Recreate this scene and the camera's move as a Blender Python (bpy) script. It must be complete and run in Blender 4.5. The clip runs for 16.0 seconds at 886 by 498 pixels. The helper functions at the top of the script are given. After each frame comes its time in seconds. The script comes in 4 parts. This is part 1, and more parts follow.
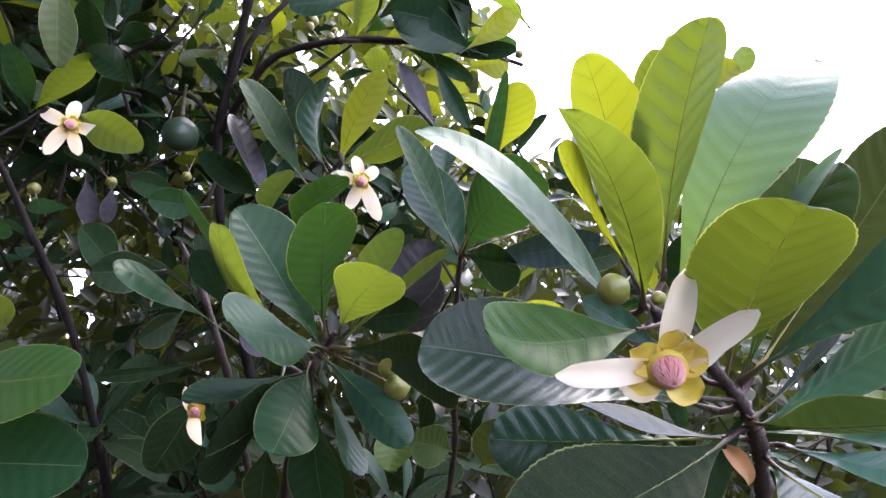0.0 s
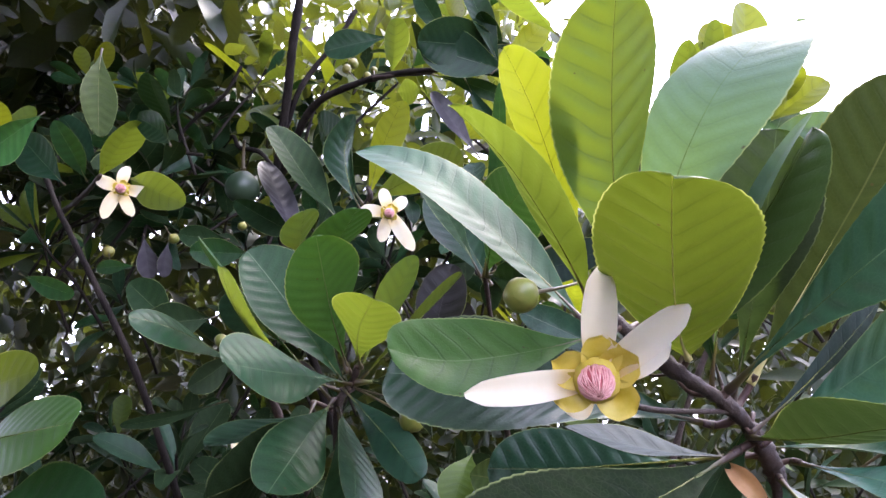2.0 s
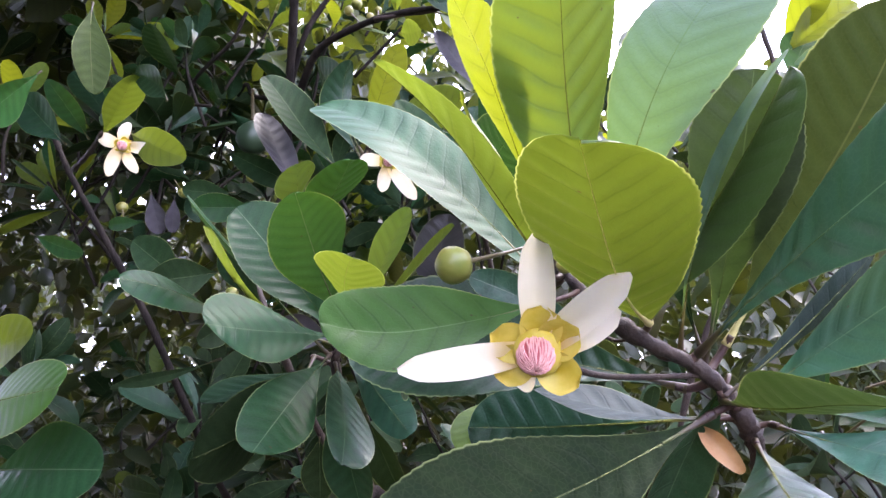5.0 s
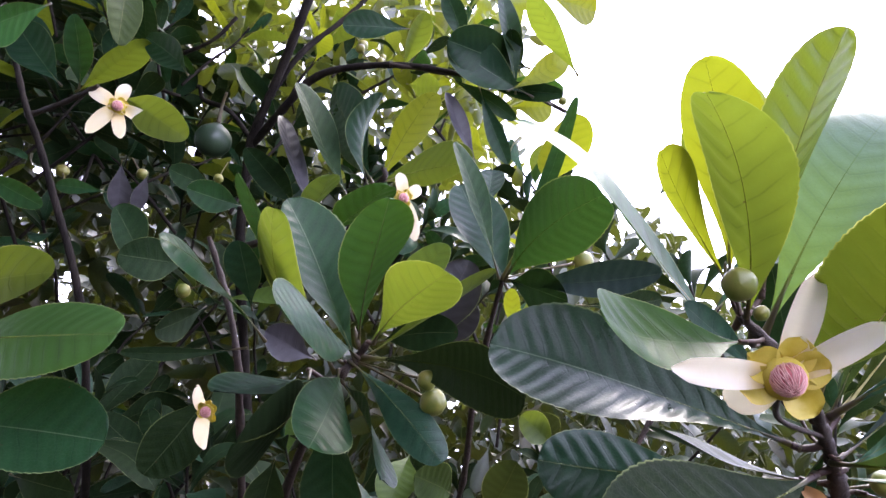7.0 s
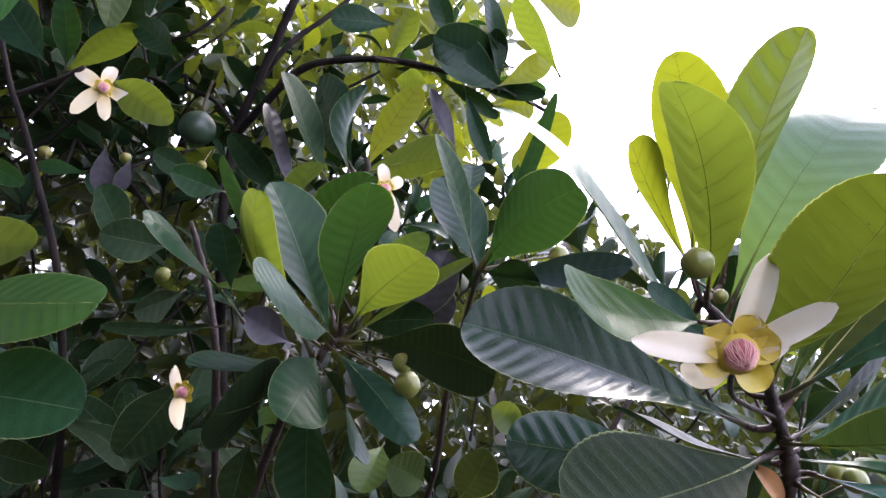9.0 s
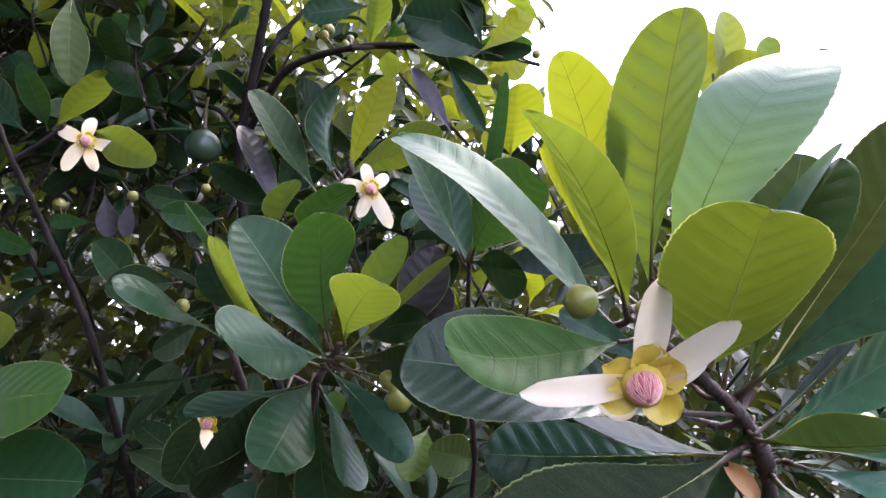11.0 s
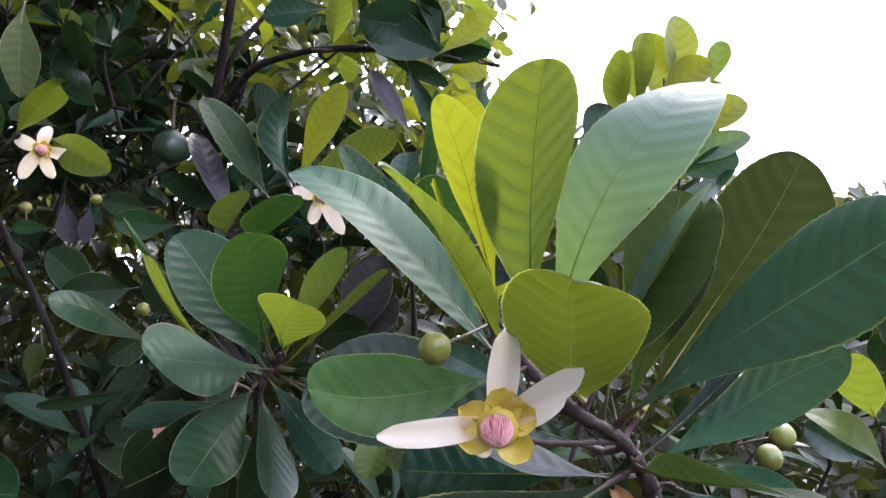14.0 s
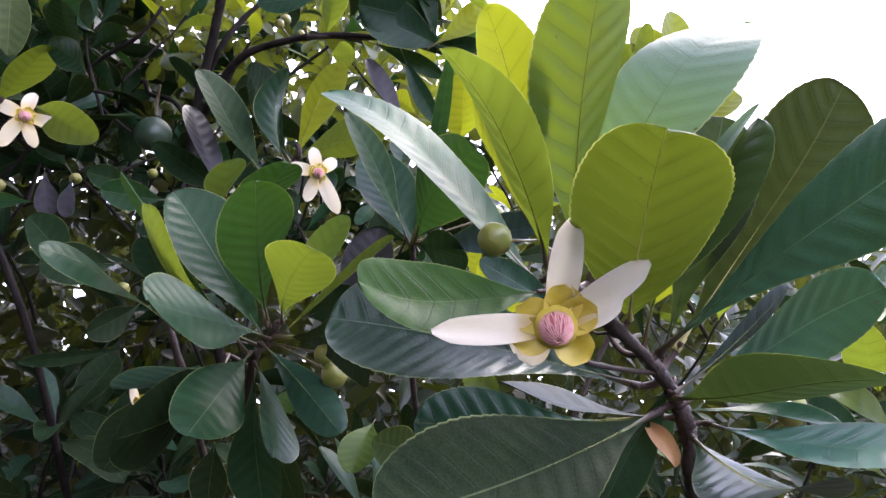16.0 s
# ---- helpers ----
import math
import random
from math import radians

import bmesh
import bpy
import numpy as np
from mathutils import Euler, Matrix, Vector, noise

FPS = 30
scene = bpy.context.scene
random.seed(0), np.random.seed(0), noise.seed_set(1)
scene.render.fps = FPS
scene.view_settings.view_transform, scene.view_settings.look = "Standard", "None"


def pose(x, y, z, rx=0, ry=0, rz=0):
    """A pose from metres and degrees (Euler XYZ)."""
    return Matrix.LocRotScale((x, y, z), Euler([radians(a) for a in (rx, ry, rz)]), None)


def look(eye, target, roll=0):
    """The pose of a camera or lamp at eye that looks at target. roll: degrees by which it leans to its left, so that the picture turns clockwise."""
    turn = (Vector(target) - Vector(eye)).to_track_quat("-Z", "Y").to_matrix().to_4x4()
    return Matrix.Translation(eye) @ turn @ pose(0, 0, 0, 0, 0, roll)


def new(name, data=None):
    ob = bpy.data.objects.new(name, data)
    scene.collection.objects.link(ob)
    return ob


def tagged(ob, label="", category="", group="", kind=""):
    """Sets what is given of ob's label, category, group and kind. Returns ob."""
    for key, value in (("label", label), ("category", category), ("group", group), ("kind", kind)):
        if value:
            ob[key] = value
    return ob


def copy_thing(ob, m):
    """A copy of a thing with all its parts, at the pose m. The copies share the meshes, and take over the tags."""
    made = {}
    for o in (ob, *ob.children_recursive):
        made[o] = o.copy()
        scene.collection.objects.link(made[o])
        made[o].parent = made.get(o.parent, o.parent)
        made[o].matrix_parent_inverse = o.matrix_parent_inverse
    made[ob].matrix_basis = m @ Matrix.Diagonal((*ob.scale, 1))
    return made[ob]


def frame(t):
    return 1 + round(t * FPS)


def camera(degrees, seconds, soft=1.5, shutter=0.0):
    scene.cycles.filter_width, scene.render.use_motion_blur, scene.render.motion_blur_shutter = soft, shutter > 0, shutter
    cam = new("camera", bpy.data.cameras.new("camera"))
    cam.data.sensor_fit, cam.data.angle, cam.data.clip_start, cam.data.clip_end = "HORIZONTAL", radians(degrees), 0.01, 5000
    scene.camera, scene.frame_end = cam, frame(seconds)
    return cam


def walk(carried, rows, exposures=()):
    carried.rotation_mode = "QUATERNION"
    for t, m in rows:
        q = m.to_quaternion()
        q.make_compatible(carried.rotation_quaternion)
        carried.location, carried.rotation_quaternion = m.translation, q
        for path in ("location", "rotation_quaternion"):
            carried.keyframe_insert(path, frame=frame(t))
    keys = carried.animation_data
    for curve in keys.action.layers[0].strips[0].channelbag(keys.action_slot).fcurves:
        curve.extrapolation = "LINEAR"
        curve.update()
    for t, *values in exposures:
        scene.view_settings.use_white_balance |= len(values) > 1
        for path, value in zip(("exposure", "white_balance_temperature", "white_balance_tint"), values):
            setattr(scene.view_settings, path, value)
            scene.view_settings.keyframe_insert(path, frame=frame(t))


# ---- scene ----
cam = camera(65.5, 16.0)
METRES, EYE, TILT, LEAN, TURN = 0.9, 1.6, 12.0, 0.0, 0.0
ROWS = [
    (0, 0, 0, 0, 0, 0, -0),
    (0.5, -0.0191, -0.0061, -0.0046, -1.16, 0.42, 0.22),
    (1, -0.0184, -0.0031, -0.0083, -0.77, 0.58, 0.83),
    (1.5, 0.0276, 0.0133, -0.0135, 1.99, -0.51, 1.43),
    (2, 0.1051, 0.0314, -0.0136, 9.81, 3.15, 5.02),
    (2.5, 0.1221, 0.0471, -0.0172, 9.72, 1.24, 7.35),
    (3, 0.1441, 0.0616, -0.0088, 10.25, -0.17, 7.36),
    (3.5, 0.1916, 0.088, -0.0026, 14.32, -3.35, 7.78),
    (3.7, 0.2084, 0.0955, -0.0021, 16.41, -4.4, 9.95),
    (5.8, 0.0136, 0.0385, -0.0326, 3.5, 0.12, -1.57),
    (6, -0.033, 0.0345, -0.0534, -0.67, 0.69, -3.87),
    (6.5, -0.0733, 0.0209, -0.065, -1.73, 4.03, -8.21),
    (7, -0.0606, 0.0226, -0.0498, -1.38, 5.18, -6.75),
    (7.5, -0.0491, 0.0222, -0.0491, -0.09, 4.23, -4.75),
    (8, -0.0513, 0.0195, -0.0496, -0.97, 5.17, -4.94),
    (8.5, -0.0569, 0.0122, -0.0555, -2.31, 4.37, -5.99),
    (9, -0.0558, 0.0077, -0.066, -3.09, 5.66, -8.36),
    (9.2, -0.0508, 0.0084, -0.0684, -3.91, 5.04, -9.46),
    (11.3, 0.0467, 0.0171, 0.0085, 4.01, 0.21, 1.96),
    (11.5, 0.0446, 0.0158, 0.0082, 3.74, 0.16, 1.87),
    (12, 0.0437, 0.0139, 0.0099, 3.56, 0.16, 1.85),
    (12.5, 0.056, 0.0158, 0.0133, 3.88, -0.25, 2.23),
    (13, 0.0958, 0.0173, 0.0295, 5.07, -0.76, 2.17),
    (13.5, 0.13, 0.0114, 0.0426, 5.92, -1.35, 2.32),
    (14, 0.1161, 0.0094, 0.0364, 4.12, -1.31, 1.41),
    (14.5, 0.1056, 0.0119, 0.0275, 2.97, -0.3, 0.63),
    (15, 0.1227, 0.0148, 0.0143, 3.06, -0.18, -0.17),
    (15.5, 0.1177, 0.0148, 0.0013, 4.27, 1.79, 1.35),
    (16, 0.0667, 0.0217, -0.0341, 0.87, 1.6, -0.04),
]
walk(cam, [(t, pose(0, 0, EYE, TILT, LEAN, TURN) @ pose(METRES * x, METRES * y, METRES * z, 90 + pitch, roll, yaw)) for t, x, y, z, yaw, pitch, roll in ROWS], [(0.0, 2.7, 6500, 18), (1.0, 2.52, 6500, 18), (2.0, 2.76, 6500, 18), (2.5, 2.93, 6500, 18), (3.0, 3.14, 6500, 18), (3.5, 3.42, 6500, 18), (6.0, 2.82, 6500, 18), (6.5, 2.8, 6500, 18), (7.5, 2.48, 6500, 18), (9.0, 2.45, 6500, 18), (11.5, 2.62, 6500, 18), (13.5, 2.53, 6500, 18), (15.0, 2.34, 6500, 18), (16.0, 2.44, 6500, 18)])


# ---------------------------------------------------------------- light
world = bpy.data.worlds.new("sky")
scene.world = world
world.use_nodes = True
wn, wl = world.node_tree.nodes, world.node_tree.links
SUN_ELEV, SUN_AZ = 52.0, 35.0            # sun ahead and to the right, behind thin cloud
sky = wn.new("ShaderNodeTexSky")
sky.sky_type, sky.sun_disc = "NISHITA", False
sky.sun_elevation, sky.sun_rotation = radians(SUN_ELEV), radians(SUN_AZ)
cloud = wn.new("ShaderNodeMix")
cloud.data_type = "RGBA"
cloud.inputs[0].default_value = 0.85
cloud.inputs[7].default_value = (9.6, 9.8, 13.4, 1)
wl.new(sky.outputs[0], cloud.inputs[6])
wl.new(cloud.outputs[2], wn["Background"].inputs[0])
wn["Background"].inputs[1].default_value = 0.13
sun = new("sun", bpy.data.lights.new("sun", "SUN"))
sun.data.energy, sun.data.angle, sun.data.color = 1.0, radians(24), (1.0, 0.95, 0.86)
a, e = radians(SUN_AZ), radians(SUN_ELEV)
sun.matrix_world = look((8 * math.sin(a) * math.cos(e), 8 * math.cos(a) * math.cos(e), 1.6 + 8 * math.sin(e)), (0, 0, 1.6))


# ---------------------------------------------------------------- materials
class Nodes:
    """A material and short ways to add nodes to it."""

    def __init__(self, name):
        self.mat = bpy.data.materials.new(name)
        self.mat.use_nodes = True
        self.n, self.l = self.mat.node_tree.nodes, self.mat.node_tree.links
        self.bsdf, self.out = self.n["Principled BSDF"], self.n["Material Output"]

    def plug(self, value, socket):
        if isinstance(value, (int, float)):
            socket.default_value = value
        elif isinstance(value, tuple):
            socket.default_value = (*value, 1) if len(socket.default_value) == 4 else value
        else:
            self.l.new(value, socket)

    def math(self, op, x, y=0.0, clamp=False):
        m = self.n.new("ShaderNodeMath")
        m.operation, m.use_clamp = op, clamp
        self.plug(x, m.inputs[0])
        self.plug(y, m.inputs[1])
        return m.outputs[0]

    def mix(self, f, x, y, blend="MIX"):
        m = self.n.new("ShaderNodeMix")
        m.data_type, m.blend_type = "RGBA", blend
        self.plug(f, m.inputs[0])
        self.plug(x, m.inputs[6])
        self.plug(y, m.inputs[7])
        return m.outputs[2]

    def step(self, x, lo, hi, to0=0.0, to1=1.0):
        m = self.n.new("ShaderNodeMapRange")
        m.interpolation_type = "SMOOTHSTEP"
        for i, v in enumerate((x, lo, hi, to0, to1)):
            self.plug(v, m.inputs[i])
        return m.outputs[0]

    def noise(self, vec, scale, detail=4.0, rough=0.55):
        m = self.n.new("ShaderNodeTexNoise")
        m.inputs["Scale"].default_value, m.inputs["Detail"].default_value = scale, detail
        m.inputs["Roughness"].default_value = rough
        if vec is not None:
            self.l.new(vec, m.inputs["Vector"])
        return m.outputs[0]

    def bump(self, height, strength, distance):
        m = self.n.new("ShaderNodeBump")
        m.inputs["Strength"].default_value, m.inputs["Distance"].default_value = strength, distance
        self.l.new(height, m.inputs["Height"])
        return m.outputs[0]


def leaf_material(name, dark, light, vein, through_colour, translucence, rough, coarse=10.5, islands=False, ior=1.42, gloss=0.3, ribbed=1.0):
    """Leaf blade: green with paler veins, fine net relief, spots, and light shining through."""
    k = Nodes(name)
    uv = k.n.new("ShaderNodeUVMap").outputs[0]
    sep = k.n.new("ShaderNodeSeparateXYZ")
    k.l.new(uv, sep.inputs[0])
    u, v = sep.outputs[0], sep.outputs[1]
    av = k.math("ABSOLUTE", k.math("MULTIPLY", k.math("SUBTRACT", v, 0.5), 2.0))
    if islands:
        rnd = k.n.new("ShaderNodeNewGeometry").outputs["Random Per Island"]
    else:
        rnd = k.n.new("ShaderNodeObjectInfo").outputs["Random"]
    place = k.n.new("ShaderNodeTexCoord").outputs["Object"]
    wob = k.noise(place, 22.0, 2.0)
    if islands:
        phase = k.math("MULTIPLY", k.math("SUBTRACT", u, k.math("MULTIPLY", av, 0.15)), coarse)
    else:
        spot = k.n.new("ShaderNodeSeparateXYZ")
        k.l.new(place, spot.inputs[0])
        off = k.math("ABSOLUTE", spot.outputs[1])
        lift = k.math("MULTIPLY", off, k.math("ADD", k.math("MULTIPLY", off, 4.0), 0.55))
        phase = k.math("MULTIPLY", k.math("SUBTRACT", k.math("ADD", spot.outputs[0], k.math("MULTIPLY", wob, 0.011)), lift), coarse / 0.13)
    tri = k.math("ABSOLUTE", k.math("SUBTRACT", k.math("FRACT", phase), 0.5))
    side = k.math("MULTIPLY", k.step(tri, 0.0, 0.09, 1.0, 0.0), k.math("MULTIPLY", k.step(av, 0.5, 1.0, 1.0, 0.1), k.step(wob, 0.3, 0.7, 0.55 * ribbed, ribbed)))
    mid = k.step(av, 0.005, 0.02, 1.0, 0.0)
    net = k.n.new("ShaderNodeTexVoronoi")
    net.feature = "DISTANCE_TO_EDGE"
    net.inputs["Scale"].default_value = 330.0
    k.l.new(place, net.inputs["Vector"])
    mesh_veins = k.step(net.outputs["Distance"], 0.0, 0.12, 1.0, 0.0)
    veins = k.math("MAXIMUM", k.math("MAXIMUM", k.math("MULTIPLY", side, 0.38), mid), k.math("MULTIPLY", mesh_veins, 0.12))
    blotch = k.noise(place, 30.0, 5.0, 0.6)
    grain = k.noise(place, 420.0, 3.0)
    base = k.mix(k.step(blotch, 0.3, 0.72), dark, light)
    base = k.mix(k.math("MULTIPLY", grain, 0.25), base, light)
    spread = k.n.new("ShaderNodeHueSaturation")
    k.l.new(k.math("ADD", k.math("MULTIPLY", rnd, 0.035), 0.483), spread.inputs["Hue"])
    k.l.new(k.math("ADD", k.math("MULTIPLY", rnd, 0.5), 0.75), spread.inputs["Value"])
    if islands:
        base = k.mix(k.step(rnd, 0.8, 0.9, 0.0, 0.7), base, (0.04, 0.028, 0.014))
    k.l.new(base, spread.inputs["Color"])
    rim = k.math("MULTIPLY", k.step(av, 0.965, 0.995), k.step(wob, 0.35, 0.6, 0.1, 1.0))
    cells = k.step(tri, 0.1, 0.5)
    paler = k.n.new("ShaderNodeHueSaturation")
    k.l.new(k.math("ADD", k.math("MULTIPLY", cells, 0.2), 0.88), paler.inputs["Value"])
    k.l.new(spread.outputs[0], paler.inputs["Color"])
    col = k.mix(k.math("MULTIPLY", k.math("MAXIMUM", mid, k.math("MULTIPLY", mesh_veins, 0.1)), 0.55), paler.outputs[0], vein)
    col = k.mix(k.math("MULTIPLY", rim, 0.0 if islands else 0.6), col, (0.2, 0.25, 0.1))
    specks = k.step(k.noise(place, 190.0, 1.0), 0.775, 0.8)
    col = k.mix(k.math("MULTIPLY", specks, 0.7), col, (0.05, 0.03, 0.012))
    k.plug(col, k.bsdf.inputs["Base Color"])
    k.plug(k.math("ADD", k.math("MULTIPLY", blotch, 0.22), rough - 0.11), k.bsdf.inputs["Roughness"])
    k.bsdf.inputs["IOR"].default_value = ior
    k.bsdf.inputs["Specular IOR Level"].default_value = gloss
    height = k.math("ADD", k.math("MULTIPLY", side, -0.3), k.math("ADD", k.math("MULTIPLY", mesh_veins, -0.07), k.math("ADD", k.math("MULTIPLY", grain, 0.12), k.math("MULTIPLY", blotch, 1.8))))
    relief = k.bump(height, 0.4, 0.0009)
    k.l.new(relief, k.bsdf.inputs["Normal"])
    glow = k.n.new("ShaderNodeBsdfTranslucent")
    shine = k.mix(k.math("MAXIMUM", k.math("MULTIPLY", mesh_veins, 0.1), k.math("MULTIPLY", side, 0.55)), through_colour, (through_colour[0] * 0.35, through_colour[1] * 0.35, through_colour[2] * 0.3))
    shine = k.mix(k.math("MULTIPLY", k.step(blotch, 0.25, 0.75), 0.3), shine, (through_colour[0] * 0.6, through_colour[1] * 0.75, through_colour[2]))
    shine = k.mix(k.math("MULTIPLY", specks, 0.8), shine, (0.05, 0.03, 0.012))
    if not islands:
        shine = k.mix(k.math("MULTIPLY", rim, 0.8), shine, (0.5, 0.52, 0.12))
    k.l.new(shine, glow.inputs["Color"])
    k.l.new(relief, glow.inputs["Normal"])
    both = k.n.new("ShaderNodeMixShader")
    both.inputs[0].default_value = translucence
    k.l.new(k.bsdf.outputs[0], both.inputs[1])
    k.l.new(glow.outputs[0], both.inputs[2])
    k.l.new(both.outputs[0], k.out.inputs["Surface"])
    return k.mat


def plain_material(name, one, two, scale, rough, relief=0.4, depth=0.001, translucence=0.0, through_colour=(0.9, 0.85, 0.7), stretch=(1, 1, 1), ior=1.45, stalk=None, throat=None):
    """Bark, rind, petals: two colours blended by noise, with fine relief."""
    k = Nodes(name)
    place = k.n.new("ShaderNodeTexCoord").outputs["Object"]
    mp = k.n.new("ShaderNodeMapping")
    mp.inputs["Scale"].default_value = stretch
    k.l.new(place, mp.inputs["Vector"])
    f = k.noise(mp.outputs[0], scale, 6.0, 0.6)
    g = k.noise(mp.outputs[0], scale * 9, 3.0, 0.6)
    rnd = k.n.new("ShaderNodeObjectInfo").outputs["Random"]
    col = k.mix(k.step(f, 0.3, 0.7), one, two)
    col = k.mix(k.math("MULTIPLY", g, 0.35), col, one)
    if stalk or throat:
        along = k.n.new("ShaderNodeSeparateXYZ")
        k.l.new(place, along.inputs[0])
        col = k.mix(k.step(along.outputs[0], 0.012 if stalk else 0.004, 0.045 if stalk else 0.016, 1.0, 0.0), col, stalk or throat)
    tone = k.n.new("ShaderNodeHueSaturation")
    k.l.new(k.math("ADD", k.math("MULTIPLY", rnd, 0.2), 0.9), tone.inputs["Value"])
    k.l.new(col, tone.inputs["Color"])
    k.plug(tone.outputs[0], k.bsdf.inputs["Base Color"])
    k.plug(k.math("ADD", k.math("MULTIPLY", g, 0.2), rough - 0.1), k.bsdf.inputs["Roughness"])
    k.bsdf.inputs["IOR"].default_value = ior
    bump = k.bump(k.math("ADD", f, k.math("MULTIPLY", g, 0.5)), relief, depth)
    k.l.new(bump, k.bsdf.inputs["Normal"])
    if translucence:
        glow = k.n.new("ShaderNodeBsdfTranslucent")
        k.plug(through_colour, glow.inputs["Color"])
        both = k.n.new("ShaderNodeMixShader")
        both.inputs[0].default_value = translucence
        k.l.new(k.bsdf.outputs[0], both.inputs[1])
        k.l.new(glow.outputs[0], both.inputs[2])
        k.l.new(both.outputs[0], k.out.inputs["Surface"])
        if stalk:
            clear = k.n.new("ShaderNodeBsdfTransparent")
            k.plug((0.95, 0.9, 0.6), clear.inputs["Color"])
            lit = k.n.new("ShaderNodeMixShader")
            k.l.new(k.step(along.outputs[0], 0.012, 0.045, 0.0, 0.62), lit.inputs[0])
            k.l.new(both.outputs[0], lit.inputs[1])
            k.l.new(clear.outputs[0], lit.inputs[2])
            k.l.new(lit.outputs[0], k.out.inputs["Surface"])
    return k.mat


FRESH = leaf_material("leaf_fresh", (0.032, 0.062, 0.01), (0.05, 0.086, 0.015), (0.11, 0.14, 0.045), (0.178, 0.228, 0.016), 0.4, 0.44, gloss=0.22)
# darker copy of FRESH: the leaf's shade is put into its colours
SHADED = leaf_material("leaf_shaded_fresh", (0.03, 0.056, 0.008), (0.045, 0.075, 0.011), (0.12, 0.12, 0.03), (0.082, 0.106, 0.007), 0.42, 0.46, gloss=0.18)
MID = leaf_material("leaf_mid_green", (0.018, 0.064, 0.015), (0.034, 0.092, 0.021), (0.14, 0.2, 0.09), (0.065, 0.16, 0.012), 0.22, 0.48, gloss=0.09)
VIVID = leaf_material("leaf_vivid_green", (0.02, 0.072, 0.016), (0.036, 0.1, 0.024), (0.15, 0.22, 0.09), (0.09, 0.2, 0.016), 0.3, 0.42, gloss=0.12)
YOUNG = leaf_material("leaf_young_yellow", (0.075, 0.1, 0.01), (0.11, 0.13, 0.014), (0.18, 0.19, 0.05), (0.25, 0.28, 0.01), 0.46, 0.42, gloss=0.25)
GREEN = leaf_material("leaf_green", (0.007, 0.028, 0.011), (0.012, 0.042, 0.016), (0.11, 0.15, 0.08), (0.06, 0.15, 0.018), 0.13, 0.36, gloss=0.11)
GLOSSY = leaf_material("leaf_glossy_green", (0.015, 0.058, 0.034), (0.026, 0.082, 0.048), (0.16, 0.22, 0.13), (0.05, 0.12, 0.02), 0.1, 0.32, gloss=0.6)
BLOOM = leaf_material("leaf_bluish_bloom", (0.007, 0.027, 0.014), (0.013, 0.04, 0.02), (0.13, 0.17, 0.11), (0.03, 0.07, 0.01), 0.06, 0.3, gloss=0.25)
# pale bluish base colour paints the whitish sheen and flare on these leaves
PALE_SHEEN = leaf_material("leaf_pale_sheen_green", (0.05, 0.098, 0.066), (0.075, 0.13, 0.095), (0.03, 0.07, 0.03), (0.2, 0.33, 0.04), 0.3, 0.45, gloss=0.14, ribbed=0.5)
SILKY = leaf_material("leaf_silky_green", (0.017, 0.052, 0.027), (0.028, 0.073, 0.038), (0.06, 0.11, 0.06), (0.07, 0.15, 0.025), 0.25, 0.46, gloss=0.08)
# matt dark leaf; on inner branches its dark colour also carries the shade
DULL = leaf_material("leaf_dull_shade_dark", (0.007, 0.018, 0.007), (0.013, 0.027, 0.01), (0.1, 0.13, 0.06), (0.03, 0.05, 0.01), 0.08, 0.55, gloss=0.06)
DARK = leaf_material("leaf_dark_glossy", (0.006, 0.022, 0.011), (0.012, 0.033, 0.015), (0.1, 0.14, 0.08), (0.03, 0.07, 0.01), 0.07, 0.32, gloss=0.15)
UNDER = leaf_material("leaf_dull_underside", (0.018, 0.038, 0.011), (0.028, 0.05, 0.015), (0.12, 0.15, 0.07), (0.05, 0.085, 0.012), 0.25, 0.46, gloss=0.2)
OLIVE = leaf_material("leaf_olive_underside", (0.017, 0.029, 0.007), (0.028, 0.042, 0.01), (0.12, 0.12, 0.045), (0.036, 0.045, 0.008), 0.26, 0.5, gloss=0.07)
# sky sheen painted as a grey-blue base colour, with hardly any gloss
SILVER = leaf_material("leaf_silvery_sheen", (0.02, 0.032, 0.031), (0.034, 0.048, 0.047), (0.1, 0.13, 0.1), (0.03, 0.07, 0.02), 0.06, 0.45, gloss=0.05)
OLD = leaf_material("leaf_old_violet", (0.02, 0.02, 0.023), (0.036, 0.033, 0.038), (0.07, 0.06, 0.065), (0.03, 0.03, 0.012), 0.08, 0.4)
# FAR has deep shade in its colour; LIT is the copy painted as lit
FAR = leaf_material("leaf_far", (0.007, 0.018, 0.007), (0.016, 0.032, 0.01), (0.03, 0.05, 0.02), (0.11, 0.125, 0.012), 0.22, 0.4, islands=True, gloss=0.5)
LIT = leaf_material("leaf_far_lightened", (0.02, 0.04, 0.01), (0.055, 0.08, 0.018), (0.1, 0.12, 0.04), (0.22, 0.25, 0.018), 0.4, 0.4, islands=True, gloss=0.5)
RIB = plain_material("leaf_rib", (0.2, 0.25, 0.09), (0.28, 0.32, 0.14), 120, 0.45, 0.2, 0.0003, 0.25, (0.5, 0.5, 0.16), stalk=(0.035, 0.02, 0.018))
RIB_DARK = plain_material("leaf_rib_brownish", (0.09, 0.09, 0.03), (0.14, 0.13, 0.05), 120, 0.45, 0.2, 0.0003, 0.25, (0.4, 0.36, 0.1), stalk=(0.035, 0.02, 0.018))
RIB_PALE = plain_material("leaf_rib_pale", (0.4, 0.34, 0.12), (0.5, 0.46, 0.2), 120, 0.45, 0.2, 0.0003)
RIB_RED = plain_material("leaf_rib_reddish", (0.05, 0.035, 0.016), (0.09, 0.075, 0.028), 120, 0.45, 0.2, 0.0003)
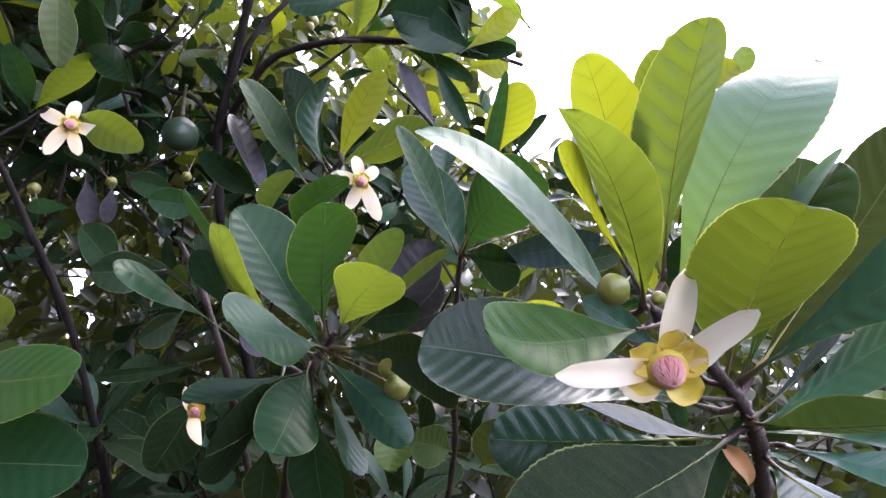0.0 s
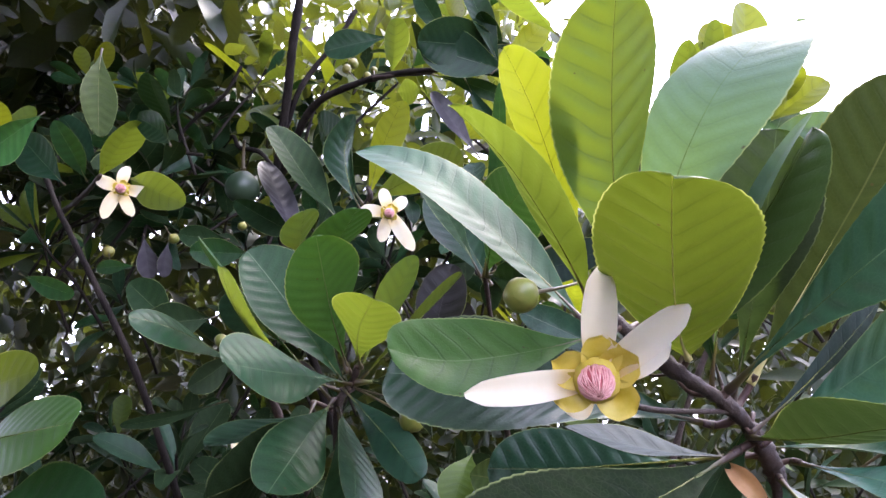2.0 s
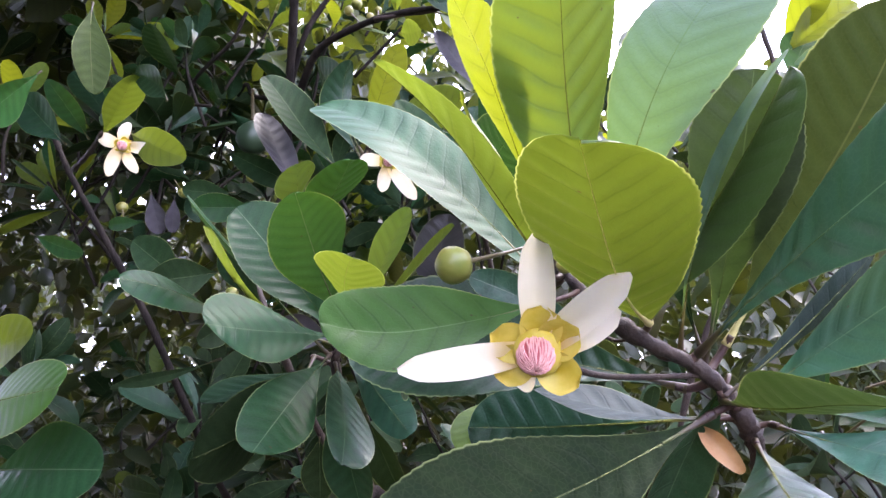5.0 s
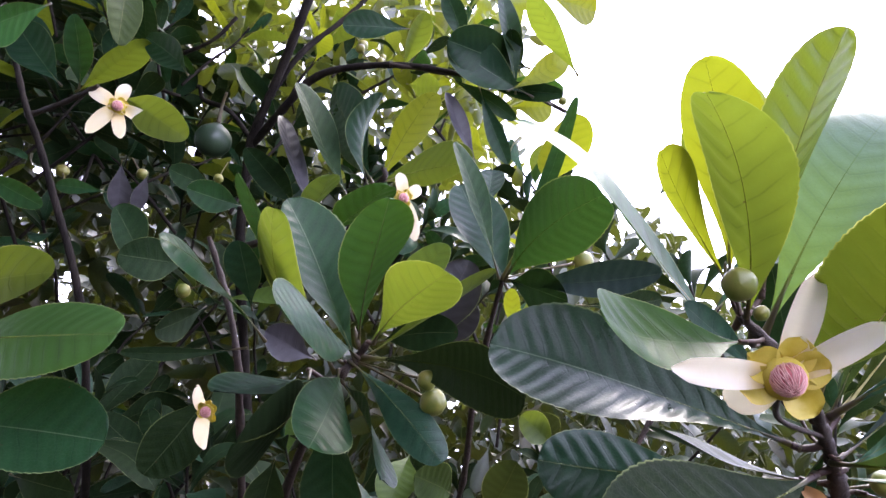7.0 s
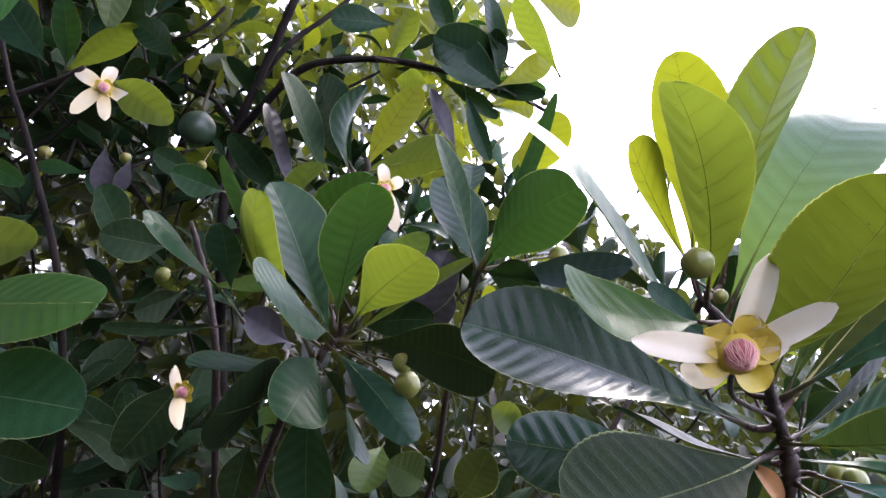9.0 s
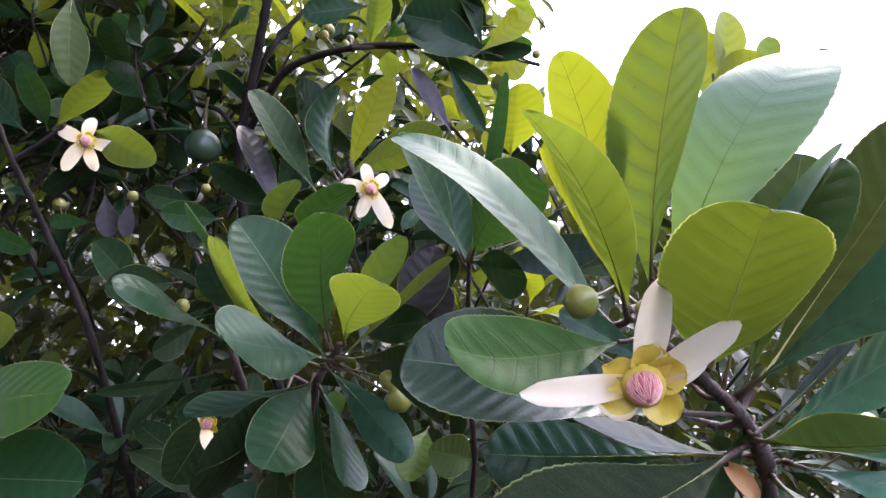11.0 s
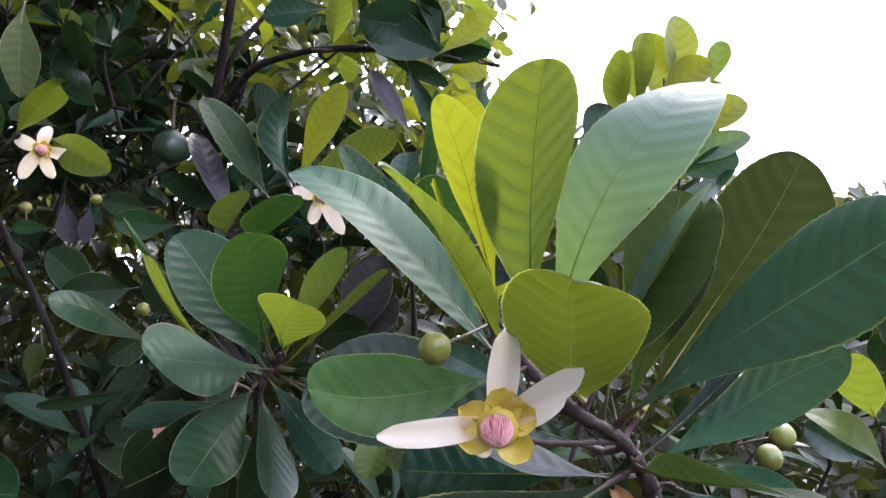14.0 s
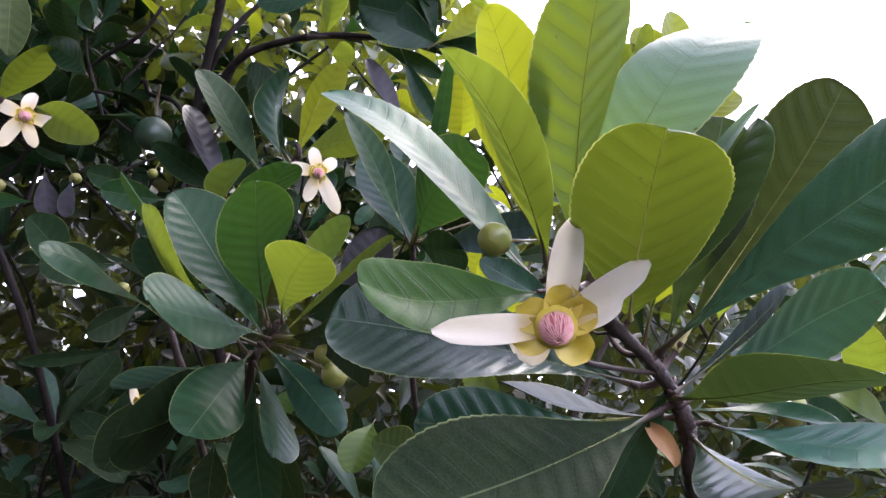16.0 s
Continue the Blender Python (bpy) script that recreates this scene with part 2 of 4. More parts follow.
STALK = plain_material("leaf_stalk", (0.035, 0.016, 0.016), (0.07, 0.045, 0.025), 200, 0.5, 0.4, 0.0006, ior=1.35)
TWIG = plain_material("twig_bark", (0.018, 0.011, 0.009), (0.045, 0.03, 0.021), 160, 0.6, 0.9, 0.0016, ior=1.35)
BARK = plain_material("limb_bark", (0.008, 0.0065, 0.0055), (0.024, 0.019, 0.015), 60, 0.85, 0.9, 0.003, stretch=(1, 1, 0.4), ior=1.22)
PETAL = plain_material("petal_white", (0.8, 0.75, 0.63), (0.88, 0.85, 0.76), 60, 0.45, 0.25, 0.0006, 0.6, (0.95, 0.9, 0.76), throat=(0.78, 0.6, 0.24))
CUP = plain_material("petal_base_yellow", (0.56, 0.42, 0.03), (0.74, 0.6, 0.14), 90, 0.4, 0.25, 0.0005, 0.35, (0.55, 0.5, 0.07))
STAMEN = plain_material("stamen_pink", (0.34, 0.05, 0.06), (0.42, 0.1, 0.11), 300, 0.5, 0.3, 0.0003)
STAMEN_TIP = plain_material("stamen_pale", (0.6, 0.27, 0.25), (0.7, 0.42, 0.38), 300, 0.5, 0.3, 0.0003)
RIND = plain_material("fruit_rind", (0.09, 0.12, 0.018), (0.2, 0.17, 0.036), 45, 0.4, 0.25, 0.0005)
RIND_DARK = plain_material("fruit_rind_dark", (0.015, 0.032, 0.016), (0.026, 0.048, 0.024), 30, 0.4, 0.3, 0.0006)
DRY = plain_material("dry_bract", (0.36, 0.19, 0.08), (0.5, 0.32, 0.17), 60, 0.6, 0.5, 0.001, 0.2, (0.4, 0.22, 0.09))
SOIL = plain_material("soil_and_litter", (0.022, 0.019, 0.012), (0.055, 0.045, 0.028), 3, 0.9, 0.8, 0.03)


# ---------------------------------------------------------------- building blocks
def mesh_object(name, verts, faces, material, parent=None, label="", uvs=None, smooth=True):
    me = bpy.data.meshes.new(name)
    me.from_pydata([tuple(p) for p in verts], [], faces)
    if uvs is not None:
        layer = me.uv_layers.new(name="UVMap")
        idx = np.empty(len(me.loops), dtype=np.int32)
        me.loops.foreach_get("vertex_index", idx)
        layer.data.foreach_set("uv", np.asarray(uvs, dtype=np.float32)[idx].ravel())
    me.polygons.foreach_set("use_smooth", [smooth] * len(me.polygons))
    me.materials.append(material)
    ob = new(name, me)
    if parent is not None:
        ob.parent = parent
    if label:
        tagged(ob, label)
    return ob


def tube(points, radii, sides=8, knobs=0.0, seed=0):
    """Vertices and faces of a closed round stem through the points."""
    rng = random.Random(seed)
    pts = [Vector(p) for p in points]
    verts, faces = [], []
    side = None
    for i, p in enumerate(pts):
        way = (pts[min(i + 1, len(pts) - 1)] - pts[max(i - 1, 0)]).normalized()
        if side is None:
            side = way.orthogonal().normalized()
        side = (side - way * side.dot(way)).normalized()
        other = way.cross(side)
        for j in range(sides):
            ang = 2 * math.pi * j / sides
            r = radii[i] * (1 + knobs * rng.uniform(-1, 1))
            verts.append(p + (side * math.cos(ang) + other * math.sin(ang)) * r)
    for i in range(len(pts) - 1):
        for j in range(sides):
            k = (j + 1) % sides
            faces.append((i * sides + j, i * sides + k, (i + 1) * sides + k, (i + 1) * sides + j))
    faces.append(tuple(range(sides - 1, -1, -1)))
    faces.append(tuple(range((len(pts) - 1) * sides, len(pts) * sides)))
    return verts, faces


def smooth_line(points, steps=6):
    """A Catmull-Rom curve through the points."""
    p = [Vector(q) for q in points]
    p = [p[0] * 2 - p[1]] + p + [p[-1] * 2 - p[-2]]
    out = []
    for i in range(1, len(p) - 2):
        for s in range(steps):
            t = s / steps
            out.append(0.5 * (2 * p[i] + (p[i + 1] - p[i - 1]) * t + (2 * p[i - 1] - 5 * p[i] + 4 * p[i + 1] - p[i + 2]) * t * t
                              + (3 * p[i] - p[i - 1] - 3 * p[i + 1] + p[i + 2]) * t ** 3))
    out.append(p[-2])
    return out


def rel(parent):
    """From the world to a thing's own place."""
    return Matrix.Translation(-parent.location) if parent is not None else Matrix()


def stem(parent, name, points, r0, r1, material, knobs=0.12, sides=10, steps=6, label=""):
    line = smooth_line(points, steps)
    n = len(line) - 1
    radii = [(r0 + (r1 - r0) * i / n) * (1 + 2.6 * knobs * noise.noise(Vector((i * 0.9, r0 * 900, 0)))) for i in range(n + 1)]
    v, f = tube(line, radii, sides, knobs * 0.7, len(line))
    ob = mesh_object(name, v, f, material, parent, label)
    ob.matrix_local = rel(parent)
    return ob


def outline(u, peak=0.69, blunt=0.46, taper=1.42):
    """Half width of an obovate leaf along its length, 0 to 1, widest at peak; blunt shapes its tip, taper its foot."""
    s = max(math.sin(math.pi * min(max(u, 0), 1) ** (math.log(0.5) / math.log(peak))), 0.0)
    return s ** (taper + (blunt - taper) * u ** 0.6)


def blade(length, width, bend, fold=0.2, rows=30, cols=12, seed=0, curl=0.0, twist=0.0, ribs=10.5, teeth=0.028, wave=0.025, peak=0.69, quilt=0.016, sway=None, blunt=0.46, taper=1.42):
    """A leaf along +x with its upper face to +z: (vertices, faces, uvs, midrib line)."""
    rng = random.Random(seed)
    p1, p2, skew = rng.uniform(0, 6.28), rng.uniform(0, 6.28), rng.uniform(-0.03, 0.03)
    verts, faces, uvs, spine = [], [], [], []
    for i in range(rows + 1):
        u = 1 - (1 - i / rows) ** 1.25
        half = width / 2 * outline(u, peak, blunt, taper) + width * 0.012
        cz = bend * length * 4 * u * (1 - u) + curl * length * max(u - 0.6, 0) ** 2 * 4
        cy = (skew * math.sin(math.pi * u) if sway is None else sway * 4 * u * (1 - u)) * length
        tw = twist * (u - 0.5)
        spine.append(Vector((u * length, cy, cz)))
        for j in range(cols + 1):
            w = 2 * j / cols - 1
            w = math.copysign(abs(w) ** 0.9, w)
            edge = abs(w)
            h = half * (1 + (teeth * ((u * 30 + p1 + 0.25 * math.sin(17 * u + p2)) % 1.0) * min(1.0, 4 * u) + 0.02 * math.sin(u * 9 + p2 + w)) * edge ** 6)
            y = w * h
            z = fold * h * 2 * (edge ** 1.6) * (1 - 0.5 * u) + wave * width * math.sin(u * 8 + p1 + w * 2) * edge ** 2 * min(1, 3 * u)
            phase = (u * length - 0.55 * abs(y) - 4 * y * y) * ribs / 0.13
            z += quilt * width * (0.5 - 0.5 * math.cos(2 * math.pi * (phase + 0.5))) * min(1, 6 * u) * (1 - edge ** 5) * min(1, 4 * edge)
            c, s = math.cos(tw), math.sin(tw)
            verts.append(Vector((u * length, cy + y * c - z * s, cz + y * s + z * c)))
            uvs.append((u, 0.5 + 0.5 * w))
    for i in range(rows):
        for j in range(cols):
            k = i * (cols + 1) + j
            faces.append((k, k + 1, k + cols + 2, k + cols + 1))
    return verts, faces, uvs, spine


def leaf_pose(base, tip, up):
    """The matrix that lays a leaf from base to tip with its upper face towards up."""
    x = (Vector(tip) - Vector(base)).normalized()
    z = Vector(up)
    z = (z - x * z.dot(x)).normalized()
    y = z.cross(x)
    m = Matrix((x, y, z)).transposed().to_4x4()
    m.translation = Vector(base)
    return m


COUNT = [0]


def leaf(parent, base, tip, up, width, bend, material=None, peak=0.69, fold=0.2, curl=0.0, twist=0.0, label="", rib=None, quilt=0.008, axis=None, sway=None, blunt=0.46, taper=1.42):
    """One leaf of a branch: blade with its raised midrib and stalk."""
    COUNT[0] += 1
    length = (Vector(tip) - Vector(base)).length
    v, f, uv, spine = blade(length, width, bend, fold, 110, 22, COUNT[0], curl, twist, peak=peak, quilt=quilt, sway=sway, blunt=blunt, taper=taper)
    ob = mesh_object("leaf", v, f, material or GREEN, parent, label, uv)
    ob.matrix_local = rel(parent) @ leaf_pose(base, tip, up)
    n = len(spine) - 1
    r = 0.00044 * (length / 0.13)
    v, f = tube([p - Vector((0, 0, 0.0003)) for p in spine], [r * (1 - 0.88 * (i / n) ** 0.7 + 3.4 * math.exp(-9 * spine[i].x / length)) for i in range(n + 1)], 6)
    mesh_object("midrib", v, f, rib or RIB, ob)
    if axis:
        petiole(ob, base, tip, up, axis, r)
    return ob


def petiole(ob, base, tip, up, axis, r):
    """The stalk that bows from the stem to the foot of a leaf."""
    b = Vector(base)
    foot = min(smooth_line(axis, 14), key=lambda q: (q - b).length + 0.6 * abs((q - b).length - 0.014))
    way = (Vector(tip) - b).normalized()
    reach = (b - foot).length
    side = (way - (b - foot) * way.dot(b - foot) / max(reach * reach, 1e-9)) * 0.2 * reach
    line = smooth_line([foot, foot * 0.55 + b * 0.45 - side, b, b + way * 0.006], 5)
    back = leaf_pose(base, tip, up).inverted()
    n = len(line) - 1
    v, f = tube([back @ q for q in line], [r * (4.4 - 1.6 * (i / n) ** 0.7) for i in range(n + 1)], 8, 0.05, n)
    mesh_object("petiole", v, f, STALK, ob, "brownish leaf stalk")


def thing(name, place, label, category, group=""):
    ob = new(name)
    ob.location = place
    ob.empty_display_size = 0.02
    return tagged(ob, label, category, group)


def petal(parent, length, width, m, cup, seed, material=None, name="petal", curl=0.0):
    rng = random.Random(seed)
    verts, faces = [], []
    rows, cols = 14, 8
    ph = rng.uniform(0, 6)
    for side in (0, 1):
        for i in range(rows + 1):
            u = i / rows
            half = width / 2 * (0.42 + 0.58 * math.sin(math.pi * (0.14 + 0.76 * u))) * min(1.0, (1.015 - u) * 6) ** 0.5
            for j in range(cols + 1):
                w = 2 * j / cols - 1
                z = cup * width * w * w * (1 - 0.6 * u) - (0.35 * cup + curl) * length * u * u + 0.03 * width * math.sin(5 * u + 3 * w + ph)
                verts.append((u * length, w * half, z + (0.0007 if side else 0) * (1 - abs(w) ** 6) * (1 - u ** 8)))
    n = (rows + 1) * (cols + 1)
    for i in range(rows):
        for j in range(cols):
            k = i * (cols + 1) + j
            faces.append((k, k + cols + 1, k + cols + 2, k + 1))
            faces.append((n + k, n + k + 1, n + k + cols + 2, n + k + cols + 1))
    ob = mesh_object(name, verts, faces, material or PETAL, parent)
    ob.matrix_local = m
    return ob


def flower(parent, place, towards, size, petals, seed=0, upright=(0, 0, 1), label="", curl=0.06, lobes=(150, 72, 28, 200, 313), lobe=0.32):
    """petals: (angle in the flower's face, length, width, lean back) in shares of size."""
    rng = random.Random(seed)
    z = Vector(towards).normalized()
    x = Vector(upright).cross(z).normalized()
    m = Matrix((x, z.cross(x), z)).transposed().to_4x4()
    m.translation = Vector(place)
    hub_v, hub_f = tube([(0, 0, -0.34 * size), (0, 0, -0.25 * size), (0, 0, -0.1 * size), (0, 0, 0.0)],
                        [0.05 * size, 0.12 * size, 0.22 * size, 0.2 * size], 14)
    head = mesh_object("flower", hub_v, hub_f, CUP, parent, label or "open white flower with yellow centre and pink stamens")
    head.matrix_local = rel(parent) @ m
    for i, (ang, ln, wd, lean) in enumerate(petals):
        turn = Matrix.Rotation(radians(ang), 4, "Z") @ Matrix.Translation((0.14 * size, 0, -0.12 * size)) @ Matrix.Rotation(radians(lean), 4, "Y")
        petal(head, ln * size, wd * size, turn, 0.22, seed + i, curl=curl)
    for i, ang in enumerate(lobes):
        turn = Matrix.Rotation(radians(ang), 4, "Z") @ Matrix.Translation((0.12 * size, 0, -0.12 * size)) @ Matrix.Rotation(radians(-24 + rng.uniform(-7, 7)), 4, "Y")
        petal(head, lobe * size, 1.12 * lobe * size, turn, 0.3, seed + 20 + i, CUP, "inner_petal")
    # stamens: fine threads that lie along a ball and meet at its lower front
    pole = Vector((0.1, -0.62, 0.78)).normalized()
    east = pole.orthogonal().normalized()
    north = pole.cross(east)
    ball = 0.152 * size
    heart = Vector((0, 0, 0.03 * size))
    verts, faces = [], []
    threads = 54
    for i in range(threads):
        ang = 2 * math.pi * i / threads + rng.uniform(-0.04, 0.04)
        line = []
        for j in range(9):
            th = 0.1 + (2.3 - 0.1) * j / 8
            bent = ang + 0.05 * math.sin(3 * th + i * 1.7) + 0.03 * math.sin(5 * th + i * 2.9)
            way = east * math.cos(bent) + north * math.sin(bent)
            r = ball * (1 + rng.uniform(-0.02, 0.06))
            line.append(heart + (pole * math.cos(th) + way * math.sin(th)) * r)
        v, f = tube(line, [0.0082 * size * (0.35 + 0.55 * math.sin(0.1 + 2.2 * j / 8)) for j in range(9)], 5)
        faces += [tuple(q + len(verts) for q in face) for face in f]
        verts += v
    tuft = mesh_object("stamen_tuft", verts, faces, STAMEN_TIP, head, "pale pink threads lying along a ball")
    verts, faces = [], []
    for i in range(13):
        th = math.pi * i / 12
        for j in range(16):
            ph = 2 * math.pi * j / 16
            verts.append(heart + (pole * math.cos(th) + (east * math.cos(ph) + north * math.sin(ph)) * math.sin(th)) * ball * 0.985)
    for i in range(12):
        for j in range(16):
            k = (j + 1) % 16
            faces.append((i * 16 + j, i * 16 + k, (i + 1) * 16 + k, (i + 1) * 16 + j))
    mesh_object("stamen_ball", verts, faces, STAMEN, tuft, "deep pink heart of the flower")
    return head


def bud(parent, place, towards, length, material, label="pointed leaf bud"):
    a, w = Vector(place), Vector(towards).normalized()
    v, f = tube([a + w * length * s for s in (0, 0.2, 0.45, 0.75, 1)], [length * q for q in (0.08, 0.14, 0.13, 0.07, 0.01)], 8)
    ob = mesh_object("bud", v, f, material, parent, label)
    ob.matrix_local = rel(parent)
    return ob


def fruit(parent, place, radius, stalk_from, material=None, seed=0, label="", calyx=True):
    """A round fruit on a stalk, with the star of its calyx."""
    rng = random.Random(seed)
    away = (Vector(place) - Vector(stalk_from)).normalized()
    x = away.orthogonal().normalized()
    m = Matrix((x, away.cross(x), away)).transposed().to_4x4()
    m.translation = Vector(place)
    verts, faces = [], []
    lat, lon = 14, 20
    for i in range(lat + 1):
        th = math.pi * i / lat
        for j in range(lon):
            ph = 2 * math.pi * j / lon
            lump = 1 + 0.025 * math.cos(5 * ph + seed) * math.sin(th) + 0.02 * noise.noise(Vector((seed, 2 * math.cos(ph) * math.sin(th), 2 * math.cos(th))))
            r = radius * lump
            verts.append((r * math.sin(th) * math.cos(ph), r * math.sin(th) * math.sin(ph), -r * 0.94 * math.cos(th) - radius * 0.1 * math.exp(-(th * 3) ** 2)))
    for i in range(lat):
        for j in range(lon):
            k = (j + 1) % lon
            faces.append((i * lon + j, i * lon + k, (i + 1) * lon + k, (i + 1) * lon + j))
    ob = mesh_object("fruit", verts, faces, material or RIND, parent, label)
    ob.matrix_local = rel(parent) @ m
    back = m.inverted() @ Vector(stalk_from)
    start = Vector((0, 0, -radius * 0.93))
    bow = (start + back) / 2 + Vector((0, 0.1 * radius, -0.15 * radius))
    line = smooth_line([back, bow, start], 5)
    v, f = tube(line, [max(0.0007, radius * 0.09) + 0.06 * radius * (i / 10) ** 3 for i in range(len(line))], 8)
    mesh_object("stalk", v, f, RIB_RED, ob)
    if calyx:
        for i in range(5):
            turn = Matrix.Rotation(radians(72 * i + rng.uniform(-8, 8)), 4, "Z") @ Matrix.Translation((0, 0, -radius * 1.0)) @ Matrix.Rotation(radians(-42), 4, "Y")
            petal(ob, radius * 0.75, radius * 0.6, turn, 0.2, seed + i, RIND, "sepal")
    return ob


# ---------------------------------------------------------------- ground
def ground():
    verts, faces = [], []
    n = 60
    for i in range(n + 1):
        for j in range(n + 1):
            x = math.copysign(abs(2 * i / n - 1) ** 3, 2 * i / n - 1) * 400
            y = math.copysign(abs(2 * j / n - 1) ** 3, 2 * j / n - 1) * 400
            verts.append((x, y, 0.05 * noise.noise(Vector((x * 0.7, y * 0.7, 0)))))
    for i in range(n):
        for j in range(n):
            k = i * (n + 1) + j
            faces.append((k, k + n + 1, k + n + 2, k + 1))
    ob = mesh_object("ground", verts, faces, SOIL)
    return tagged(ob, "dark soil with leaf litter under the tree", "ground", kind="structure")


ground()


# ---------------------------------------------------------------- the flowering branch close by
near = thing("flowering_branch", (0.22, 0.52, 1.35), "leafy flowering branch with large ribbed leaves, white flower and green fruit", "branch")
near_stem = [(0.22, 0.52, 1.35), (0.213, 0.488, 1.47), (0.201, 0.454, 1.543), (0.1935, 0.438, 1.573), (0.174, 0.417, 1.599), (0.140, 0.376, 1.620), (0.112, 0.382, 1.652)]
stem(near, "stem", near_stem, 0.0062, 0.0027, TWIG, 0.2, 12, 14)
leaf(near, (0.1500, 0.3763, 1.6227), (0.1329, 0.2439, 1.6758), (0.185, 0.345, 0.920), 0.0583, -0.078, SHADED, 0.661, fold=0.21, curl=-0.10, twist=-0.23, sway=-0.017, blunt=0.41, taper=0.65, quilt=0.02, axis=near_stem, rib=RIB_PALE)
leaf(near, (0.1252, 0.3867, 1.6644), (0.1306, 0.3064, 1.7816), (-0.610, 0.641, 0.467), 0.0620, 0.045, FRESH, 0.677, fold=0.14, curl=0.00, twist=-0.43, sway=0.006, blunt=0.47, taper=0.61, quilt=0.019, rib=RIB_DARK, axis=near_stem)
leaf(near, (0.1363, 0.4075, 1.6469), (0.2359, 0.4017, 1.8149), (-0.433, -0.872, 0.227), 0.0641, 0.167, PALE_SHEEN, 0.657, fold=-0.03, curl=-0.09, twist=-0.22, sway=0.011, blunt=0.43, taper=1.19, quilt=0.004, axis=near_stem)
leaf(near, (0.1082, 0.3862, 1.6662), (0.0807, 0.3462, 1.7832), (0.813, 0.466, 0.350), 0.0471, -0.014, YOUNG, 0.699, fold=0.11, curl=-0.06, twist=0.21, sway=0.031, blunt=0.45, taper=1.31, axis=near_stem)
leaf(near, (0.1076, 0.3665, 1.6475), (0.0595, 0.2921, 1.7299), (0.754, 0.204, 0.624), 0.0548, 0.007, FRESH, 0.762, fold=0.16, curl=-0.07, twist=-0.42, sway=0.066, blunt=0.45, taper=0.60, quilt=0.018, rib=RIB_DARK, axis=near_stem)
leaf(near, (0.1067, 0.3816, 1.6664), (0.0689, 0.3888, 1.7462), (0.900, -0.053, 0.432), 0.0451, -0.034, YOUNG, 0.732, fold=0.11, curl=0.01, twist=0.07, sway=0.025, blunt=0.48, taper=1.35, axis=near_stem)
leaf(near, (0.1045, 0.3985, 1.6460), (-0.0019, 0.3873, 1.7699), (0.639, -0.588, 0.496), 0.0569, -0.023, SILKY, 0.591, fold=0.09, curl=-0.19, twist=0.03, sway=-0.066, blunt=0.35, taper=1.24, quilt=0.008, axis=near_stem)
leaf(near, (0.1067, 0.3647, 1.6347), (0.0168, 0.3207, 1.6237), (0.247, -0.679, 0.692), 0.0508, -0.041, VIVID, 0.636, fold=0.14, curl=0.14, twist=-0.40, sway=0.002, blunt=0.50, taper=1.45, quilt=0.008, axis=near_stem)
leaf(near, (0.1668, 0.4274, 1.5907), (-0.0140, 0.4330, 1.6331), (0.090, -0.862, 0.498), 0.0737, -0.034, BLOOM, 0.726, fold=0.21, curl=-0.04, twist=-0.14, sway=-0.041, blunt=0.41, taper=0.91, quilt=0.016, axis=near_stem)
leaf(near, (0.1829, 0.4497, 1.5741), (0.0358, 0.5223, 1.5667), (0.425, 0.823, -0.376), 0.0572, 0.079, BLOOM, 0.803, fold=0.16, curl=-0.07, twist=-0.33, sway=0.022, blunt=0.43, taper=1.51, axis=near_stem, quilt=0.015)
leaf(near, (0.1783, 0.4335, 1.5776), (0.0284, 0.3260, 1.5304), (0.346, -0.737, 0.580), 0.0690, -0.012, DULL, 0.693, fold=0.12, curl=0.03, twist=0.09, sway=0.022, blunt=0.44, taper=1.23, axis=near_stem)
leaf(near, (0.1868, 0.4227, 1.6106), (0.2742, 0.3622, 1.7459), (-0.013, -0.916, -0.401), 0.0729, -0.051, OLIVE, 0.701, fold=0.26, curl=-0.13, twist=0.23, sway=-0.019, blunt=0.51, taper=1.14, quilt=0.01, rib=RIB_PALE, axis=near_stem)
leaf(near, (0.1719, 0.4075, 1.6074), (0.2793, 0.2793, 1.6941), (-0.819, -0.515, 0.253), 0.0593, 0.027, GLOSSY, 0.785, fold=0, curl=0.05, twist=-0.03, sway=0.009, blunt=0.55, taper=0.65, axis=near_stem, quilt=0.017)
leaf(near, (0.1893, 0.4301, 1.5794), (0.3050, 0.4248, 1.6509), (0.294, -0.792, -0.535), 0.0581, -0.042, GLOSSY, 0.725, fold=0.08, curl=0.09, twist=-0.23, sway=-0.041, blunt=0.49, taper=1.15, axis=near_stem, quilt=0.013)
leaf(near, (0.1821, 0.4250, 1.5848), (0.2224, 0.2791, 1.5962), (0.345, 0.167, 0.924), 0.0474, -0.048, UNDER, 0.689, fold=0.17, curl=-0.10, twist=0.26, sway=-0.015, blunt=0.43, taper=1.33, axis=near_stem)
leaf(near, (0.1633, 0.4095, 1.6050), (0.2159, 0.3575, 1.7339), (-0.924, -0.275, 0.266), 0.0188, 0.070, PALE_SHEEN, 0.684, fold=0.13, curl=-0.04, twist=0.07, sway=-0.006, blunt=0.49, taper=1.40, rib=RIB_DARK, axis=near_stem)
leaf(near, (0.1484, 0.4152, 1.6182), (0.2239, 0.3626, 1.7235), (0.836, 0.136, -0.532), 0.0680, -0.017, UNDER, 0.670, fold=0.26, curl=-0.06, twist=0.20, sway=-0.027, blunt=0.47, taper=1.43, axis=near_stem)
leaf(near, (0.175, 0.417, 1.601), (0.210, 0.383, 1.736), (-0.07, -0.97, -0.23), 0.049, 0.022, UNDER, 0.75, axis=near_stem)
